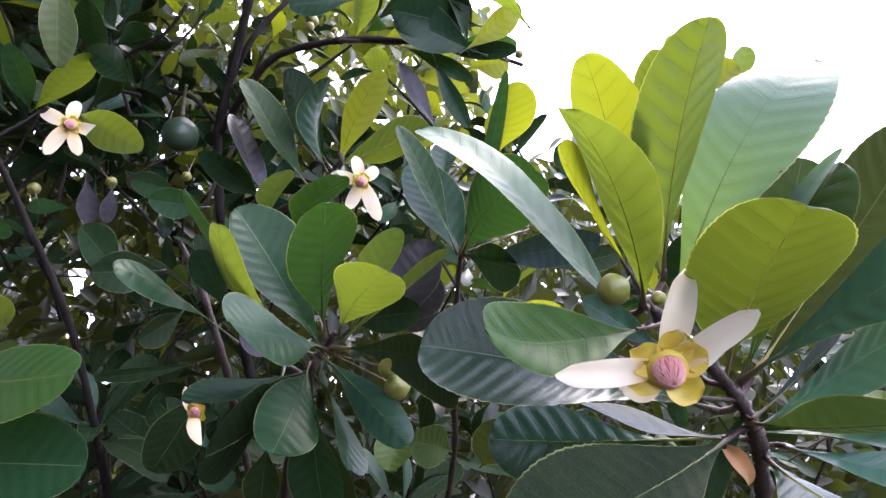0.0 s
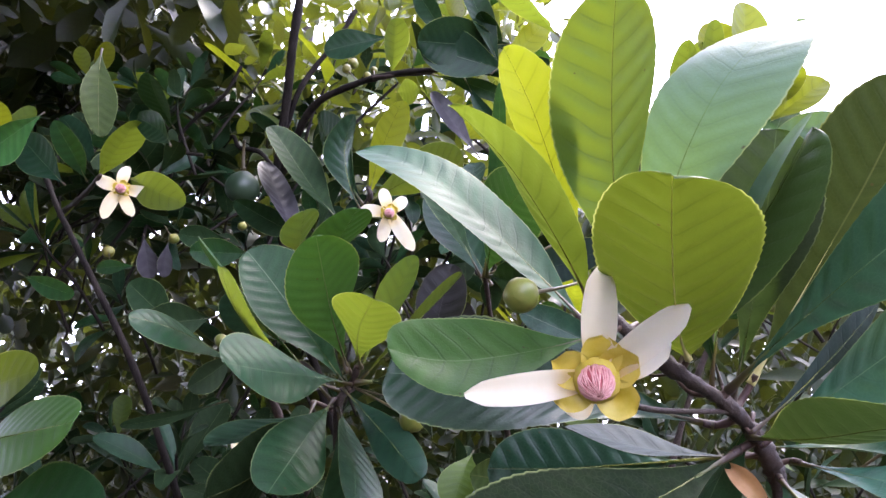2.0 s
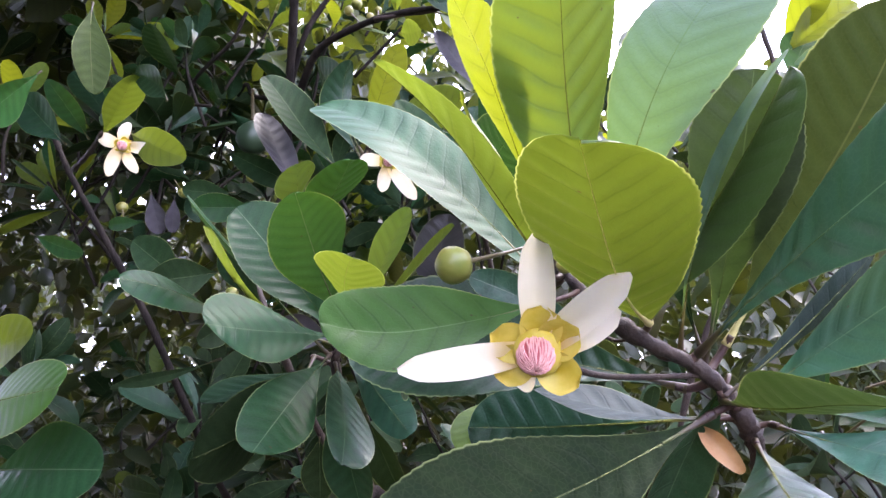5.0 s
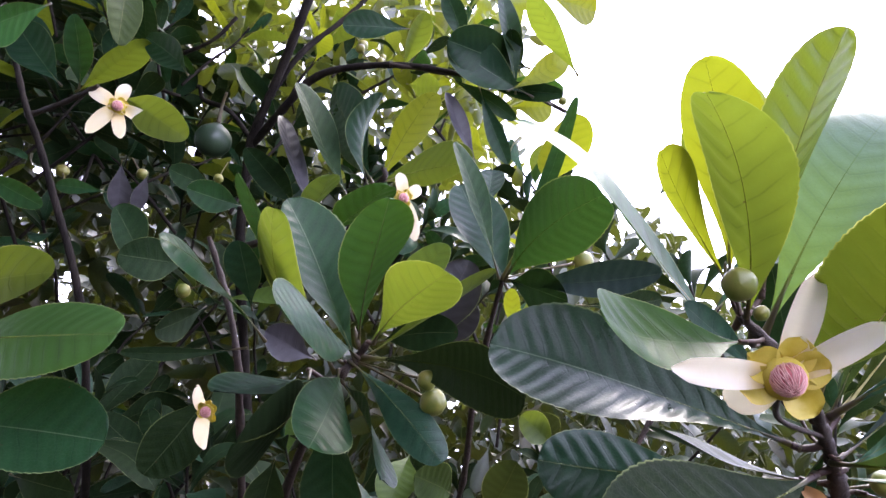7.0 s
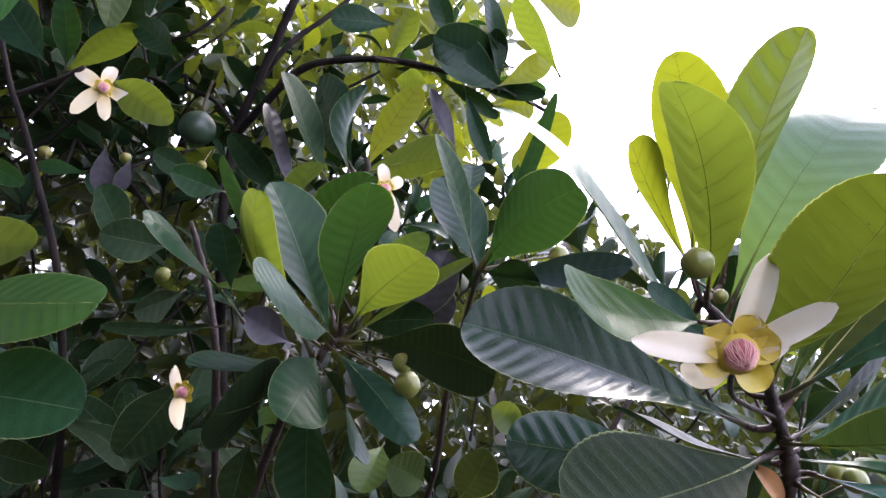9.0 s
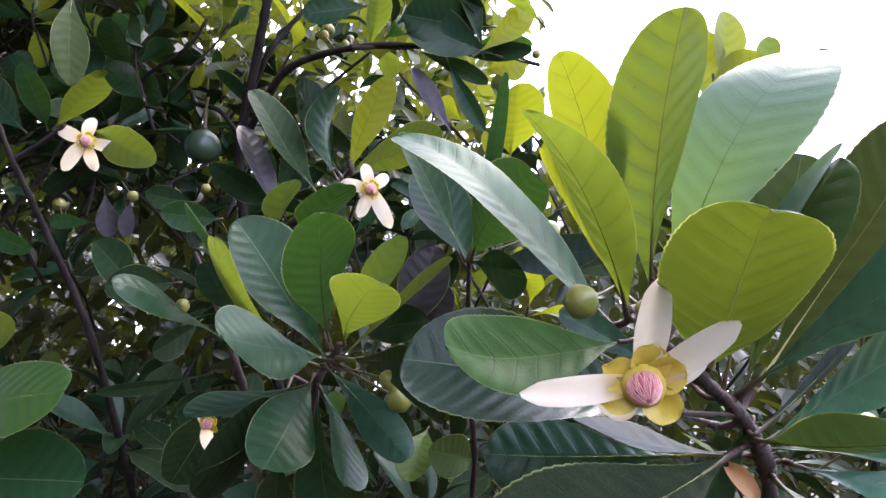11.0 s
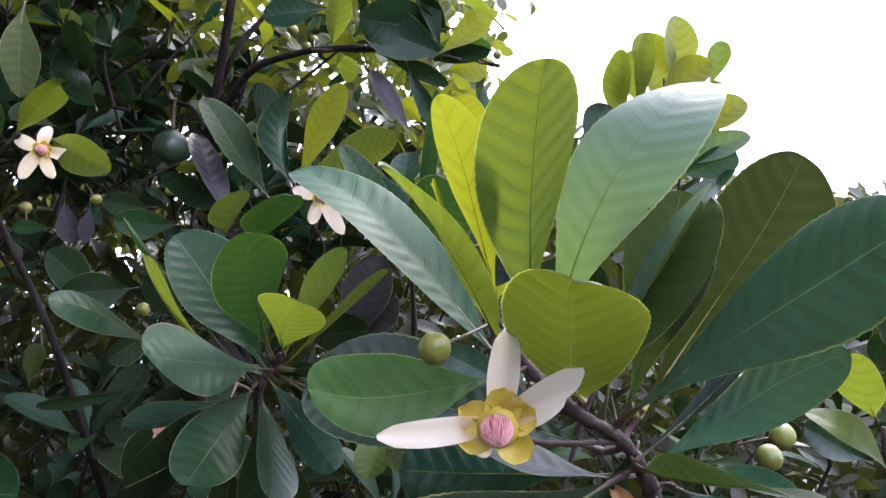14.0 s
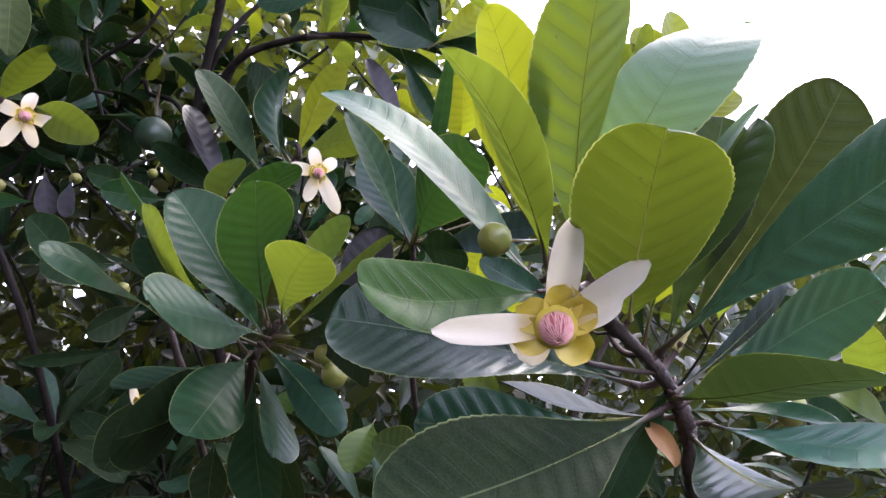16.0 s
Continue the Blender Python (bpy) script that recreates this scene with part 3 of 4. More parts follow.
leaf(near, (0.1782, 0.4403, 1.5738), (0.0871, 0.4496, 1.5962), (0.203, -0.280, 0.938), 0.0463, -0.062, SILVER, 0.670, fold=0.10, curl=-0.04, twist=0.26, sway=-0.026, blunt=0.46, taper=1.49, axis=near_stem)
leaf(near, (0.1966, 0.4369, 1.5626), (0.1960, 0.2914, 1.5430), (0.058, 0.133, -0.989), 0.0517, 0.042, BLOOM, 0.648, fold=0.16, curl=-0.10, twist=0.07, sway=0.004, blunt=0.45, taper=1.17, axis=near_stem)
leaf(near, (0.2052, 0.4396, 1.5707), (0.2694, 0.3213, 1.5611), (-0.354, -0.265, 0.897), 0.0401, -0.048, GLOSSY, 0.674, fold=0.09, curl=-0.03, twist=-0.11, sway=0.011, blunt=0.46, taper=1.37, quilt=0.008, axis=near_stem)
leaf(near, (0.188, 0.432, 1.596), (0.142, 0.449, 1.514), (0.52, -0.74, -0.44), 0.037, -0.008, DARK, 0.62, axis=near_stem)
leaf(near, (0.193, 0.445, 1.578), (0.267, 0.407, 1.570), (-0.04, -0.28, 0.96), 0.030, 0.016, GREEN, 0.72, axis=near_stem)
leaf(near, (0.134, 0.385, 1.616), (0.073, 0.361, 1.649), (0.41, -0.91, 0.08), 0.017, -0.022, BLOOM, 0.74, axis=near_stem)
leaf(near, (0.1827, 0.4191, 1.5864), (0.2677, 0.4504, 1.6533), (-0.588, 0.687, 0.426), 0.0201, -0.031, SILVER, 0.688, fold=0.12, curl=-0.01, twist=0.04, sway=-0.002, blunt=0.49, taper=1.46, axis=near_stem)
leaf(near, (0.177, 0.447, 1.612), (0.165, 0.451, 1.707), (-0.79, -0.61, -0.08), 0.042, 0.020, DARK, 0.73, axis=near_stem)
flower(near, (0.1045, 0.3243, 1.6112), (-0.12, -0.95, -0.28), 0.047, [(178, 1.06, 0.29, -32), (80, 0.9, 0.31, -18), (35, 0.9, 0.29, -18), (18, 0.66, 0.32, 28), (222, 0.5, 0.36, 35)], 3)
stem(near, "flower_stalk", [(0.177, 0.418, 1.597), (0.13, 0.38, 1.6), (0.108, 0.338, 1.609)], 0.0013, 0.0017, TWIG, 0.05)
bud(near, (0.106, 0.385, 1.666), (-0.15, -0.2, 1), 0.016, RIB_RED, "reddish pointed leaf bud")
fruit(near, (0.0775, 0.310, 1.647), 0.0075, (0.106, 0.385, 1.666), RIND, 4, "unripe green fruit with yellowish blush")
fruit(near, (0.116, 0.368, 1.651), 0.0042, (0.106, 0.385, 1.666), RIND, 5, "small unripe green fruit")
fruit(near, (0.300, 0.534, 1.576), 0.0095, (0.27, 0.56, 1.55), RIND, 6, "unripe olive green fruit")
leaf(near, (0.170, 0.441, 1.572), (0.191, 0.441, 1.545), (-0.3, -0.9, 0.3), 0.0105, 0.12, DRY, 0.4, 0.7, -0.5, label="dry curled brown bract", rib=DRY)

# ---------------------------------------------------------------- the leafy branch in the middle
middle = thing("leafy_branch", (-0.221, 1.004, 1.448), "leafy branch with a rosette of fresh green leaves and two fruits", "branch")
middle_stem = [(-0.221, 1.004, 1.448), (-0.169, 0.805, 1.562), (-0.127, 0.673, 1.623), (-0.115, 0.681, 1.642), (-0.105, 0.667, 1.659)]
stem(middle, "stem", middle_stem, 0.006, 0.003, TWIG, 0.16)
leaf(middle, (-0.1133, 0.6716, 1.6541), (-0.0887, 0.5263, 1.7458), (-0.718, 0.280, 0.637), 0.0678, 0.034, MID, 0.706, fold=0.04, curl=0.06, twist=-0.65, sway=-0.015, blunt=0.53, taper=1.60, axis=middle_stem, rib=RIB_RED)
leaf(middle, (-0.1128, 0.6667, 1.6382), (-0.1832, 0.5985, 1.7665), (0.808, -0.573, 0.139), 0.0803, 0.017, GREEN, 0.698, fold=0.19, curl=-0.06, twist=0.14, sway=0.019, blunt=0.44, taper=1.30, axis=middle_stem)
leaf(middle, (-0.1222, 0.6794, 1.6373), (-0.1841, 0.5474, 1.7368), (0.653, 0.237, 0.720), 0.0740, -0.121, FRESH, 0.674, fold=0.09, curl=-0.00, twist=0.06, sway=-0.060, blunt=0.41, taper=1.39, axis=middle_stem)
leaf(middle, (-0.0989, 0.6618, 1.6578), (-0.0439, 0.5090, 1.6879), (0.383, 0.309, 0.870), 0.0552, -0.013, FRESH, 0.736, fold=0.22, curl=0.04, twist=0.20, sway=-0.040, blunt=0.47, taper=1.43, axis=middle_stem, rib=RIB_RED)
leaf(middle, (-0.1118, 0.6754, 1.6440), (-0.0454, 0.6623, 1.7634), (-0.591, -0.769, 0.244), 0.0460, -0.006, FRESH, 0.718, fold=0.14, curl=-0.05, twist=0.14, sway=-0.006, blunt=0.46, taper=1.42, axis=middle_stem)
leaf(middle, (-0.1116, 0.6675, 1.6433), (-0.1642, 0.5104, 1.6494), (0.738, -0.222, 0.637), 0.0709, 0.045, GREEN, 0.774, fold=0.06, curl=0.06, twist=-0.05, sway=0.028, blunt=0.53, taper=1.26, axis=middle_stem)
leaf(middle, (-0.2004, 0.6759, 1.6495), (-0.2603, 0.5462, 1.7073), (-0.691, -0.002, -0.723), 0.0460, -0.018, GREEN, 0.743, fold=0.11, curl=0.08, twist=-0.62, sway=0.022, blunt=0.51, taper=1.46)
leaf(middle, (-0.1269, 0.6620, 1.6299), (-0.1182, 0.5046, 1.5615), (0.790, -0.207, 0.577), 0.0522, 0.040, GREEN, 0.770, fold=0.07, curl=-0.03, twist=0.88, sway=-0.013, blunt=0.40, taper=1.37, axis=middle_stem)
leaf(middle, (-0.1191, 0.6665, 1.6394), (-0.0289, 0.5850, 1.5603), (0.337, 0.821, -0.461), 0.0334, -0.065, BLOOM, 0.744, fold=0.13, curl=-0.00, twist=-0.29, sway=-0.016, blunt=0.40, taper=1.30, axis=middle_stem)
leaf(middle, (-0.1243, 0.6672, 1.6221), (-0.0678, 0.5488, 1.5463), (0.846, 0.066, 0.528), 0.0596, 0.025, DARK, 0.691, fold=0.14, curl=-0.05, twist=0.16, sway=-0.008, blunt=0.39, taper=1.43, axis=middle_stem)
leaf(middle, (-0.1352, 0.6704, 1.6216), (-0.2129, 0.5858, 1.5921), (-0.041, -0.295, 0.955), 0.0638, 0.002, DARK, 0.682, fold=0.11, curl=0.02, twist=-0.16, sway=-0.005, blunt=0.47, taper=1.44, axis=middle_stem)
leaf(middle, (-0.1583, 0.6943, 1.6304), (-0.1603, 0.5050, 1.5540), (-0.918, -0.140, 0.371), 0.0737, -0.052, DULL, 0.756, fold=0.11, curl=0.07, twist=0.22, sway=-0.010, blunt=0.45, taper=1.43, axis=middle_stem)
leaf(middle, (-0.125, 0.669, 1.620), (-0.111, 0.683, 1.489), (-0.37, -0.92, -0.14), 0.057, 0.010, DARK, 0.73)
leaf(middle, (-0.131, 0.672, 1.627), (-0.233, 0.595, 1.782), (-0.66, -0.41, -0.63), 0.035, 0.009, GREEN, 0.81)
leaf(middle, (-0.111, 0.679, 1.643), (0.005, 0.642, 1.735), (-0.62, -0.54, 0.57), 0.031, 0.001, FRESH, 0.73)
leaf(middle, (-0.232, 0.733, 1.687), (-0.242, 0.670, 1.742), (-0.06, -0.65, -0.76), 0.036, 0.022, DARK, 0.69)
leaf(middle, (-0.1951, 0.7404, 1.7946), (-0.1705, 0.6947, 1.8314), (-0.792, 0.063, 0.608), 0.0558, -0.021, FRESH, 0.651, fold=0.09, curl=-0.01, twist=-0.11, sway=-0.009, blunt=0.45, taper=1.42)
leaf(middle, (-0.1723, 0.7457, 1.7820), (-0.1083, 0.6895, 1.8250), (-0.505, 0.082, 0.859), 0.0755, -0.020, MID, 0.652, fold=0.09, curl=0.01, twist=0.17, sway=0.001, blunt=0.46, taper=1.41)
bud(middle, (-0.113, 0.663, 1.653), (-0.3, 0, 1), 0.02, RIB, "pale green leaf bud")
fruit(middle, (-0.047, 0.598, 1.623), 0.0085, (-0.115, 0.681, 1.642), RIND, 7, "unripe green fruit")
fruit(middle, (-0.040, 0.611, 1.607), 0.0115, (-0.115, 0.681, 1.642), RIND, 8, "unripe olive fruit")

# ---------------------------------------------------------------- the branch behind, with dark leaves
behind = thing("leafy_branch", (0.005, 1.056, 1.440), "leafy branch with dark ribbed leaves and a small fruit", "branch")
stem(behind, "stem", [(0.005, 1.056, 1.440), (0.016, 0.932, 1.542), (0.011, 0.831, 1.633), (0.016, 0.754, 1.710), (0.019, 0.704, 1.745)], 0.0042, 0.0026, TWIG, 0.16)
leaf(behind, (0.0153, 0.7042, 1.7435), (-0.0443, 0.6558, 1.8677), (0.768, -0.628, 0.123), 0.0414, 0.004, DULL, 0.689, fold=0.13, curl=-0.03, twist=0.02, sway=-0.016, blunt=0.48, taper=1.41)
leaf(behind, (0.025, 0.707, 1.735), (-0.034, 0.732, 1.853), (0.18, -0.94, 0.29), 0.060, 0.008, DARK, 0.62)
leaf(behind, (0.0210, 0.7045, 1.7435), (0.0797, 0.5480, 1.7836), (0.721, 0.413, 0.557), 0.0669, -0.018, GREEN, 0.647, fold=0.14, curl=-0.02, twist=0.13, sway=-0.060, blunt=0.36, taper=1.35)
leaf(behind, (0.023, 0.702, 1.743), (0.132, 0.561, 1.726), (-0.78, -0.62, 0.08), 0.033, -0.015, SILVER, 0.71)
leaf(behind, (0.021, 0.702, 1.745), (0.074, 0.642, 1.714), (-0.77, -0.48, -0.42), 0.048, 0.016, DARK, 0.69)
leaf(behind, (0.018, 0.704, 1.744), (0.058, 0.580, 1.889), (-0.12, -0.77, -0.63), 0.015, 0.024, GREEN, 0.67)
leaf(behind, (0.066, 0.785, 1.881), (0.073, 0.661, 1.917), (0.33, -0.25, -0.91), 0.059, 0.035, YOUNG, 0.67)
leaf(behind, (-0.001, 0.753, 1.836), (0.005, 0.801, 1.906), (-0.15, -0.81, 0.57), 0.034, 0.005, DARK, 0.68)
fruit(behind, (0.103, 0.716, 1.777), 0.011, (0.019, 0.704, 1.745), RIND, 10, "unripe yellow-green fruit")

# ---------------------------------------------------------------- the upper branch
upper = thing("leafy_branch", (-0.347, 1.072, 1.847), "leafy branch with upright leaves and a white flower", "branch")
stem(upper, "stem", [(-0.347, 1.072, 1.847), (-0.206, 0.916, 1.859), (-0.128, 0.797, 1.871), (-0.125, 0.788, 1.886)], 0.006, 0.003, TWIG, 0.16)
leaf(upper, (-0.1582, 0.8012, 1.8421), (-0.2279, 0.7460, 1.9661), (0.849, -0.451, 0.276), 0.0651, -0.047, DULL, 0.673, fold=0.18, curl=-0.09, twist=-0.06, sway=0.008, blunt=0.41, taper=1.36)
leaf(upper, (-0.1350, 0.7999, 1.8679), (-0.2096, 0.8619, 2.0224), (0.788, 0.600, 0.139), 0.0753, -0.000, BLOOM, 0.664, fold=0.12, curl=-0.06, twist=-0.10, sway=-0.037, blunt=0.45, taper=1.41)
leaf(upper, (-0.1407, 0.8072, 1.8644), (-0.1464, 0.7828, 1.9805), (-0.958, 0.287, 0.013), 0.0637, 0.119, DARK, 0.661, fold=0.19, curl=-0.10, twist=0.13, sway=0.003, blunt=0.49, taper=1.43)
leaf(upper, (-0.1282, 0.7942, 1.8635), (-0.0750, 0.7793, 1.9885), (0.333, 0.943, -0.029), 0.0471, -0.031, YOUNG, 0.668, fold=0.11, curl=-0.02, twist=0.04, sway=-0.029, blunt=0.44, taper=1.29)
leaf(upper, (-0.1308, 0.7969, 1.8689), (-0.0195, 0.8618, 1.9408), (-0.617, 0.222, 0.755), 0.0722, 0.035, FRESH, 0.646, fold=0.12, curl=-0.01, twist=-0.02, sway=0.005, blunt=0.39, taper=1.23)
leaf(upper, (-0.1944, 0.7563, 1.8120), (-0.2460, 0.7661, 1.9266), (0.832, -0.377, 0.407), 0.0534, -0.054, OLD, 0.670, fold=0.11, curl=-0.03, twist=0.11, sway=-0.016, blunt=0.44, taper=1.39)
leaf(upper, (-0.237, 0.868, 1.853), (-0.279, 0.750, 1.874), (0.54, -0.33, -0.77), 0.034, 0.059, DARK, 0.64)
flower(upper, (-0.096, 0.775, 1.846), (0.2, -0.9, -0.3), 0.037, [(105, 0.68, 0.4, 0), (40, 0.6, 0.4, 5), (170, 0.85, 0.4, 5), (250, 0.85, 0.42, 0), (300, 1.25, 0.48, -6)], 30, curl=0.4, lobe=0.2)

# ---------------------------------------------------------------- leaves reaching in from the side
side = thing("leafy_branch", (-0.420, 0.537, 1.575), "leafy branch with broad green toothed leaves", "branch")
stem(side, "stem", [(-0.514, 0.634, 1.504), (-0.436, 0.561, 1.557), (-0.363, 0.510, 1.604), (-0.352, 0.479, 1.654)], 0.005, 0.003, TWIG, 0.16)
leaf(side, (-0.4046, 0.5613, 1.5996), (-0.2396, 0.4633, 1.6119), (0.491, 0.777, -0.394), 0.0612, -0.099, VIVID, 0.702, fold=0.10, curl=-0.04, twist=-0.18, sway=0.039, blunt=0.43, taper=1.35)
leaf(side, (-0.3931, 0.5537, 1.5485), (-0.2616, 0.5271, 1.5492), (-0.179, -0.872, 0.456), 0.0665, 0.067, GREEN, 0.663, fold=0.26, curl=-0.00, twist=0.14, sway=-0.017, blunt=0.37, taper=1.31)
leaf(side, (-0.4210, 0.5571, 1.6429), (-0.3223, 0.5134, 1.6591), (-0.419, -0.899, 0.129), 0.0481, 0.038, FRESH, 0.646, fold=0.12, curl=-0.04, twist=-0.23, sway=-0.013, blunt=0.45, taper=1.43)

# ---------------------------------------------------------------- the shaded branch with a flower
shaded = thing("flowering_branch", (-0.594, 0.851, 1.925), "shaded flowering branch with a white flower among green leaves", "branch")
stem(shaded, "stem", [(-0.594, 0.851, 1.925), (-0.519, 0.799, 1.927), (-0.459, 0.748, 1.927)], 0.004, 0.0025, TWIG, 0.16)
leaf(shaded, (-0.448, 0.787, 1.937), (-0.353, 0.768, 1.884), (-0.21, -0.98, -0.01), 0.044, 0.089, FRESH, 0.63)
leaf(shaded, (-0.5302, 0.8303, 1.9568), (-0.4277, 0.7684, 2.0056), (0.418, -0.023, -0.908), 0.0479, 0.010, FRESH, 0.658, fold=0.12, curl=-0.02, twist=0.08, sway=0.004, blunt=0.46, taper=1.41)
leaf(shaded, (-0.4332, 0.6983, 2.0714), (-0.4093, 0.6776, 1.9449), (0.788, -0.566, 0.242), 0.0401, 0.007, OLIVE, 0.636, fold=0.12, curl=-0.06, twist=-0.15, sway=-0.028, blunt=0.48, taper=1.42)
leaf(shaded, (-0.562, 1.065, 2.145), (-0.534, 0.939, 2.184), (-0.33, -0.35, -0.88), 0.054, 0.025, DARK, 0.62)
leaf(shaded, (-0.474, 0.707, 1.901), (-0.549, 0.716, 1.975), (-0.05, -1.00, 0.07), 0.047, -0.032, DARK, 0.65)
leaf(shaded, (-0.481, 0.752, 1.923), (-0.450, 0.652, 1.956), (0.43, -0.16, -0.89), 0.027, 0.063, GREEN, 0.65)
leaf(shaded, (-0.513, 0.708, 2.001), (-0.533, 0.646, 1.919), (0.91, 0.19, -0.37), 0.050, -0.007, MID, 0.67)
leaf(shaded, (-0.355, 0.732, 1.946), (-0.435, 0.778, 2.016), (-0.48, -0.88, 0.02), 0.036, -0.075, DARK, 0.64)
flower(shaded, (-0.435, 0.756, 1.909), (0.3, -0.9, -0.25), 0.038, [(158, 0.9, 0.44, 0), (85, 0.7, 0.42, 5), (-10, 1.1, 0.42, 0), (230, 1.05, 0.46, -4), (282, 0.8, 0.4, 5)], 50, curl=0.45, lobe=0.2)
fruit(shaded, (-0.427, 0.819, 1.782), 0.011, (-0.476, 0.844, 1.766), RIND, 11, "brownish unripe fruit")

# ---------------------------------------------------------------- leaves of the high twig against the sky
high = thing("leafy_branch", (0.013, 0.926, 2.103), "high leafy branch with dark and yellow-green leaves against the sky", "branch")
stem(high, "stem", [(-0.151, 0.915, 2.104), (-0.053, 0.916, 2.101), (0.013, 0.926, 2.100), (0.064, 0.937, 2.096), (0.098, 0.949, 2.088)], 0.0035, 0.002, TWIG, 0.3)
leaf(high, (0.065, 0.927, 2.086), (-0.068, 0.873, 2.122), (0.32, -0.93, -0.21), 0.068, 0.025, DARK, 0.70)
leaf(high, (0.038, 0.924, 2.085), (-0.001, 0.865, 2.208), (0.62, -0.77, -0.17), 0.041, 0.036, DARK, 0.67)
leaf(high, (0.127, 0.920, 2.126), (0.041, 0.848, 2.202), (-0.60, -0.12, -0.79), 0.057, 0.007, FRESH, 0.66)
leaf(high, (0.023, 0.904, 2.077), (0.110, 0.919, 2.160), (0.33, -0.92, -0.19), 0.037, 0.020, YOUNG, 0.69)
leaf(high, (-0.026, 0.952, 2.116), (0.107, 0.916, 2.091), (-0.31, -0.72, -0.62), 0.028, 0.023, DARK, 0.67)
leaf(high, (0.062, 0.860, 2.216), (0.143, 0.897, 2.223), (0.42, -0.87, -0.25), 0.053, 0.010, YOUNG, 0.70)
leaf(high, (-0.068, 0.941, 2.112), (0.044, 0.950, 2.059), (-0.14, -0.88, -0.45), 0.025, 0.020, DARK, 0.69)
leaf(high, (-0.019, 0.921, 2.095), (0.037, 0.932, 1.977), (-0.21, -0.96, -0.19), 0.026, 0.020, DARK, 0.69)
leaf(high, (0.033, 0.956, 2.081), (0.101, 0.983, 2.105), (0.45, -0.81, -0.38), 0.046, 0.020, YOUNG, 0.69)
leaf(high, (-0.125, 0.946, 2.189), (-0.231, 0.932, 2.171), (0.15, -0.99, -0.05), 0.047, 0.022, DARK, 0.68)
leaf(high, (-0.138, 0.975, 2.131), (-0.108, 0.896, 2.186), (0.60, -0.30, -0.75), 0.044, 0.015, FRESH, 0.69)
leaf(high, (-0.036, 0.941, 2.145), (-0.082, 0.932, 2.250), (-0.21, -0.96, -0.17), 0.034, 0.020, DARK, 0.69)
leaf(high, (-0.124, 0.943, 2.092), (-0.073, 0.871, 2.053), (-0.85, -0.43, -0.32), 0.034, 0.020, FRESH, 0.69)
leaf(high, (0.008, 0.970, 2.004), (-0.034, 1.020, 2.062), (-0.67, -0.73, 0.13), 0.035, 0.020, YOUNG, 0.69)
leaf(high, (-0.004, 0.956, 1.974), (-0.064, 0.913, 2.068), (0.59, -0.80, 0.02), 0.032, 0.017, OLD, 0.67)
leaf(high, (0.057, 0.935, 2.139), (-0.070, 0.859, 2.119), (0.51, -0.72, -0.48), 0.071, 0.047, DARK, 0.65)
leaf(high, (0.046, 0.959, 2.139), (0.017, 0.871, 2.158), (0.18, -0.27, -0.95), 0.030, 0.041, DARK, 0.67)
leaf(high, (-0.005, 0.983, 2.120), (0.108, 0.922, 2.100), (-0.45, -0.88, 0.15), 0.035, 0.042, MID, 0.65)

far_tip = thing("leafy_branch", (0.321, 0.863, 1.805), "sunlit branch tip with small yellow-green leaves", "branch")
stem(far_tip, "stem", [(0.05, 0.9, 1.25), (0.15, 0.92, 1.4), (0.22, 0.9, 1.6)] + [(0.321, 0.863, 1.805), (0.332, 0.828, 1.882), (0.322, 0.823, 1.961), (0.322, 0.826, 1.999)], 0.004, 0.002, TWIG, 0.2)
leaf(far_tip, (0.266, 0.836, 1.924), (0.265, 0.786, 2.022), (-0.85, -0.46, -0.24), 0.047, 0.008, FRESH, 0.65)
leaf(far_tip, (0.285, 0.826, 1.952), (0.294, 0.772, 2.035), (0.15, -0.82, -0.56), 0.025, 0.030, FRESH, 0.67)
leaf(far_tip, (0.312, 0.834, 1.952), (0.306, 0.824, 2.061), (0.40, -0.92, -0.06), 0.064, 0.006, YOUNG, 0.70)
leaf(far_tip, (0.333, 0.848, 1.981), (0.344, 0.819, 2.079), (0.55, -0.78, -0.29), 0.061, 0.009, YOUNG, 0.72)
leaf(far_tip, (0.376, 0.832, 1.982), (0.397, 0.825, 2.046), (-0.19, -0.98, -0.05), 0.027, 0.020, FRESH, 0.69)
leaf(far_tip, (0.308, 0.826, 1.972), (0.373, 0.800, 2.006), (-0.44, -0.89, 0.15), 0.047, 0.022, YOUNG, 0.69)
leaf(far_tip, (0.335, 0.836, 1.918), (0.412, 0.809, 1.959), (-0.47, -0.80, 0.36), 0.055, 0.027, YOUNG, 0.70)
leaf(far_tip, (0.314, 0.832, 1.878), (0.409, 0.797, 1.911), (-0.44, -0.79, 0.43), 0.041, 0.026, PALE_SHEEN, 0.67)
leaf(far_tip, (0.314, 0.807, 1.865), (0.400, 0.818, 1.894), (0.17, -0.97, -0.15), 0.037, 0.020, GREEN, 0.69)
leaf(far_tip, (0.271, 0.800, 1.755), (0.389, 0.807, 1.873), (-0.62, -0.45, 0.65), 0.060, 0.031, GREEN, 0.66)
leaf(far_tip, (0.213, 0.811, 1.899), (0.250, 0.821, 1.966), (0.10, -0.99, 0.09), 0.038, 0.020, DARK, 0.69)
leaf(far_tip, (0.347, 0.859, 1.943), (0.390, 0.807, 1.979), (-0.74, -0.67, -0.07), 0.044, 0.015, YOUNG, 0.68)
leaf(far_tip, (0.306, 0.852, 1.951), (0.281, 0.819, 2.035), (-0.78, -0.47, -0.42), 0.045, 0.020, FRESH, 0.72)
leaf(far_tip, (0.335, 0.806, 1.875), (0.375, 0.843, 1.948), (0.06, -0.90, 0.42), 0.045, 0.020, MID, 0.69)

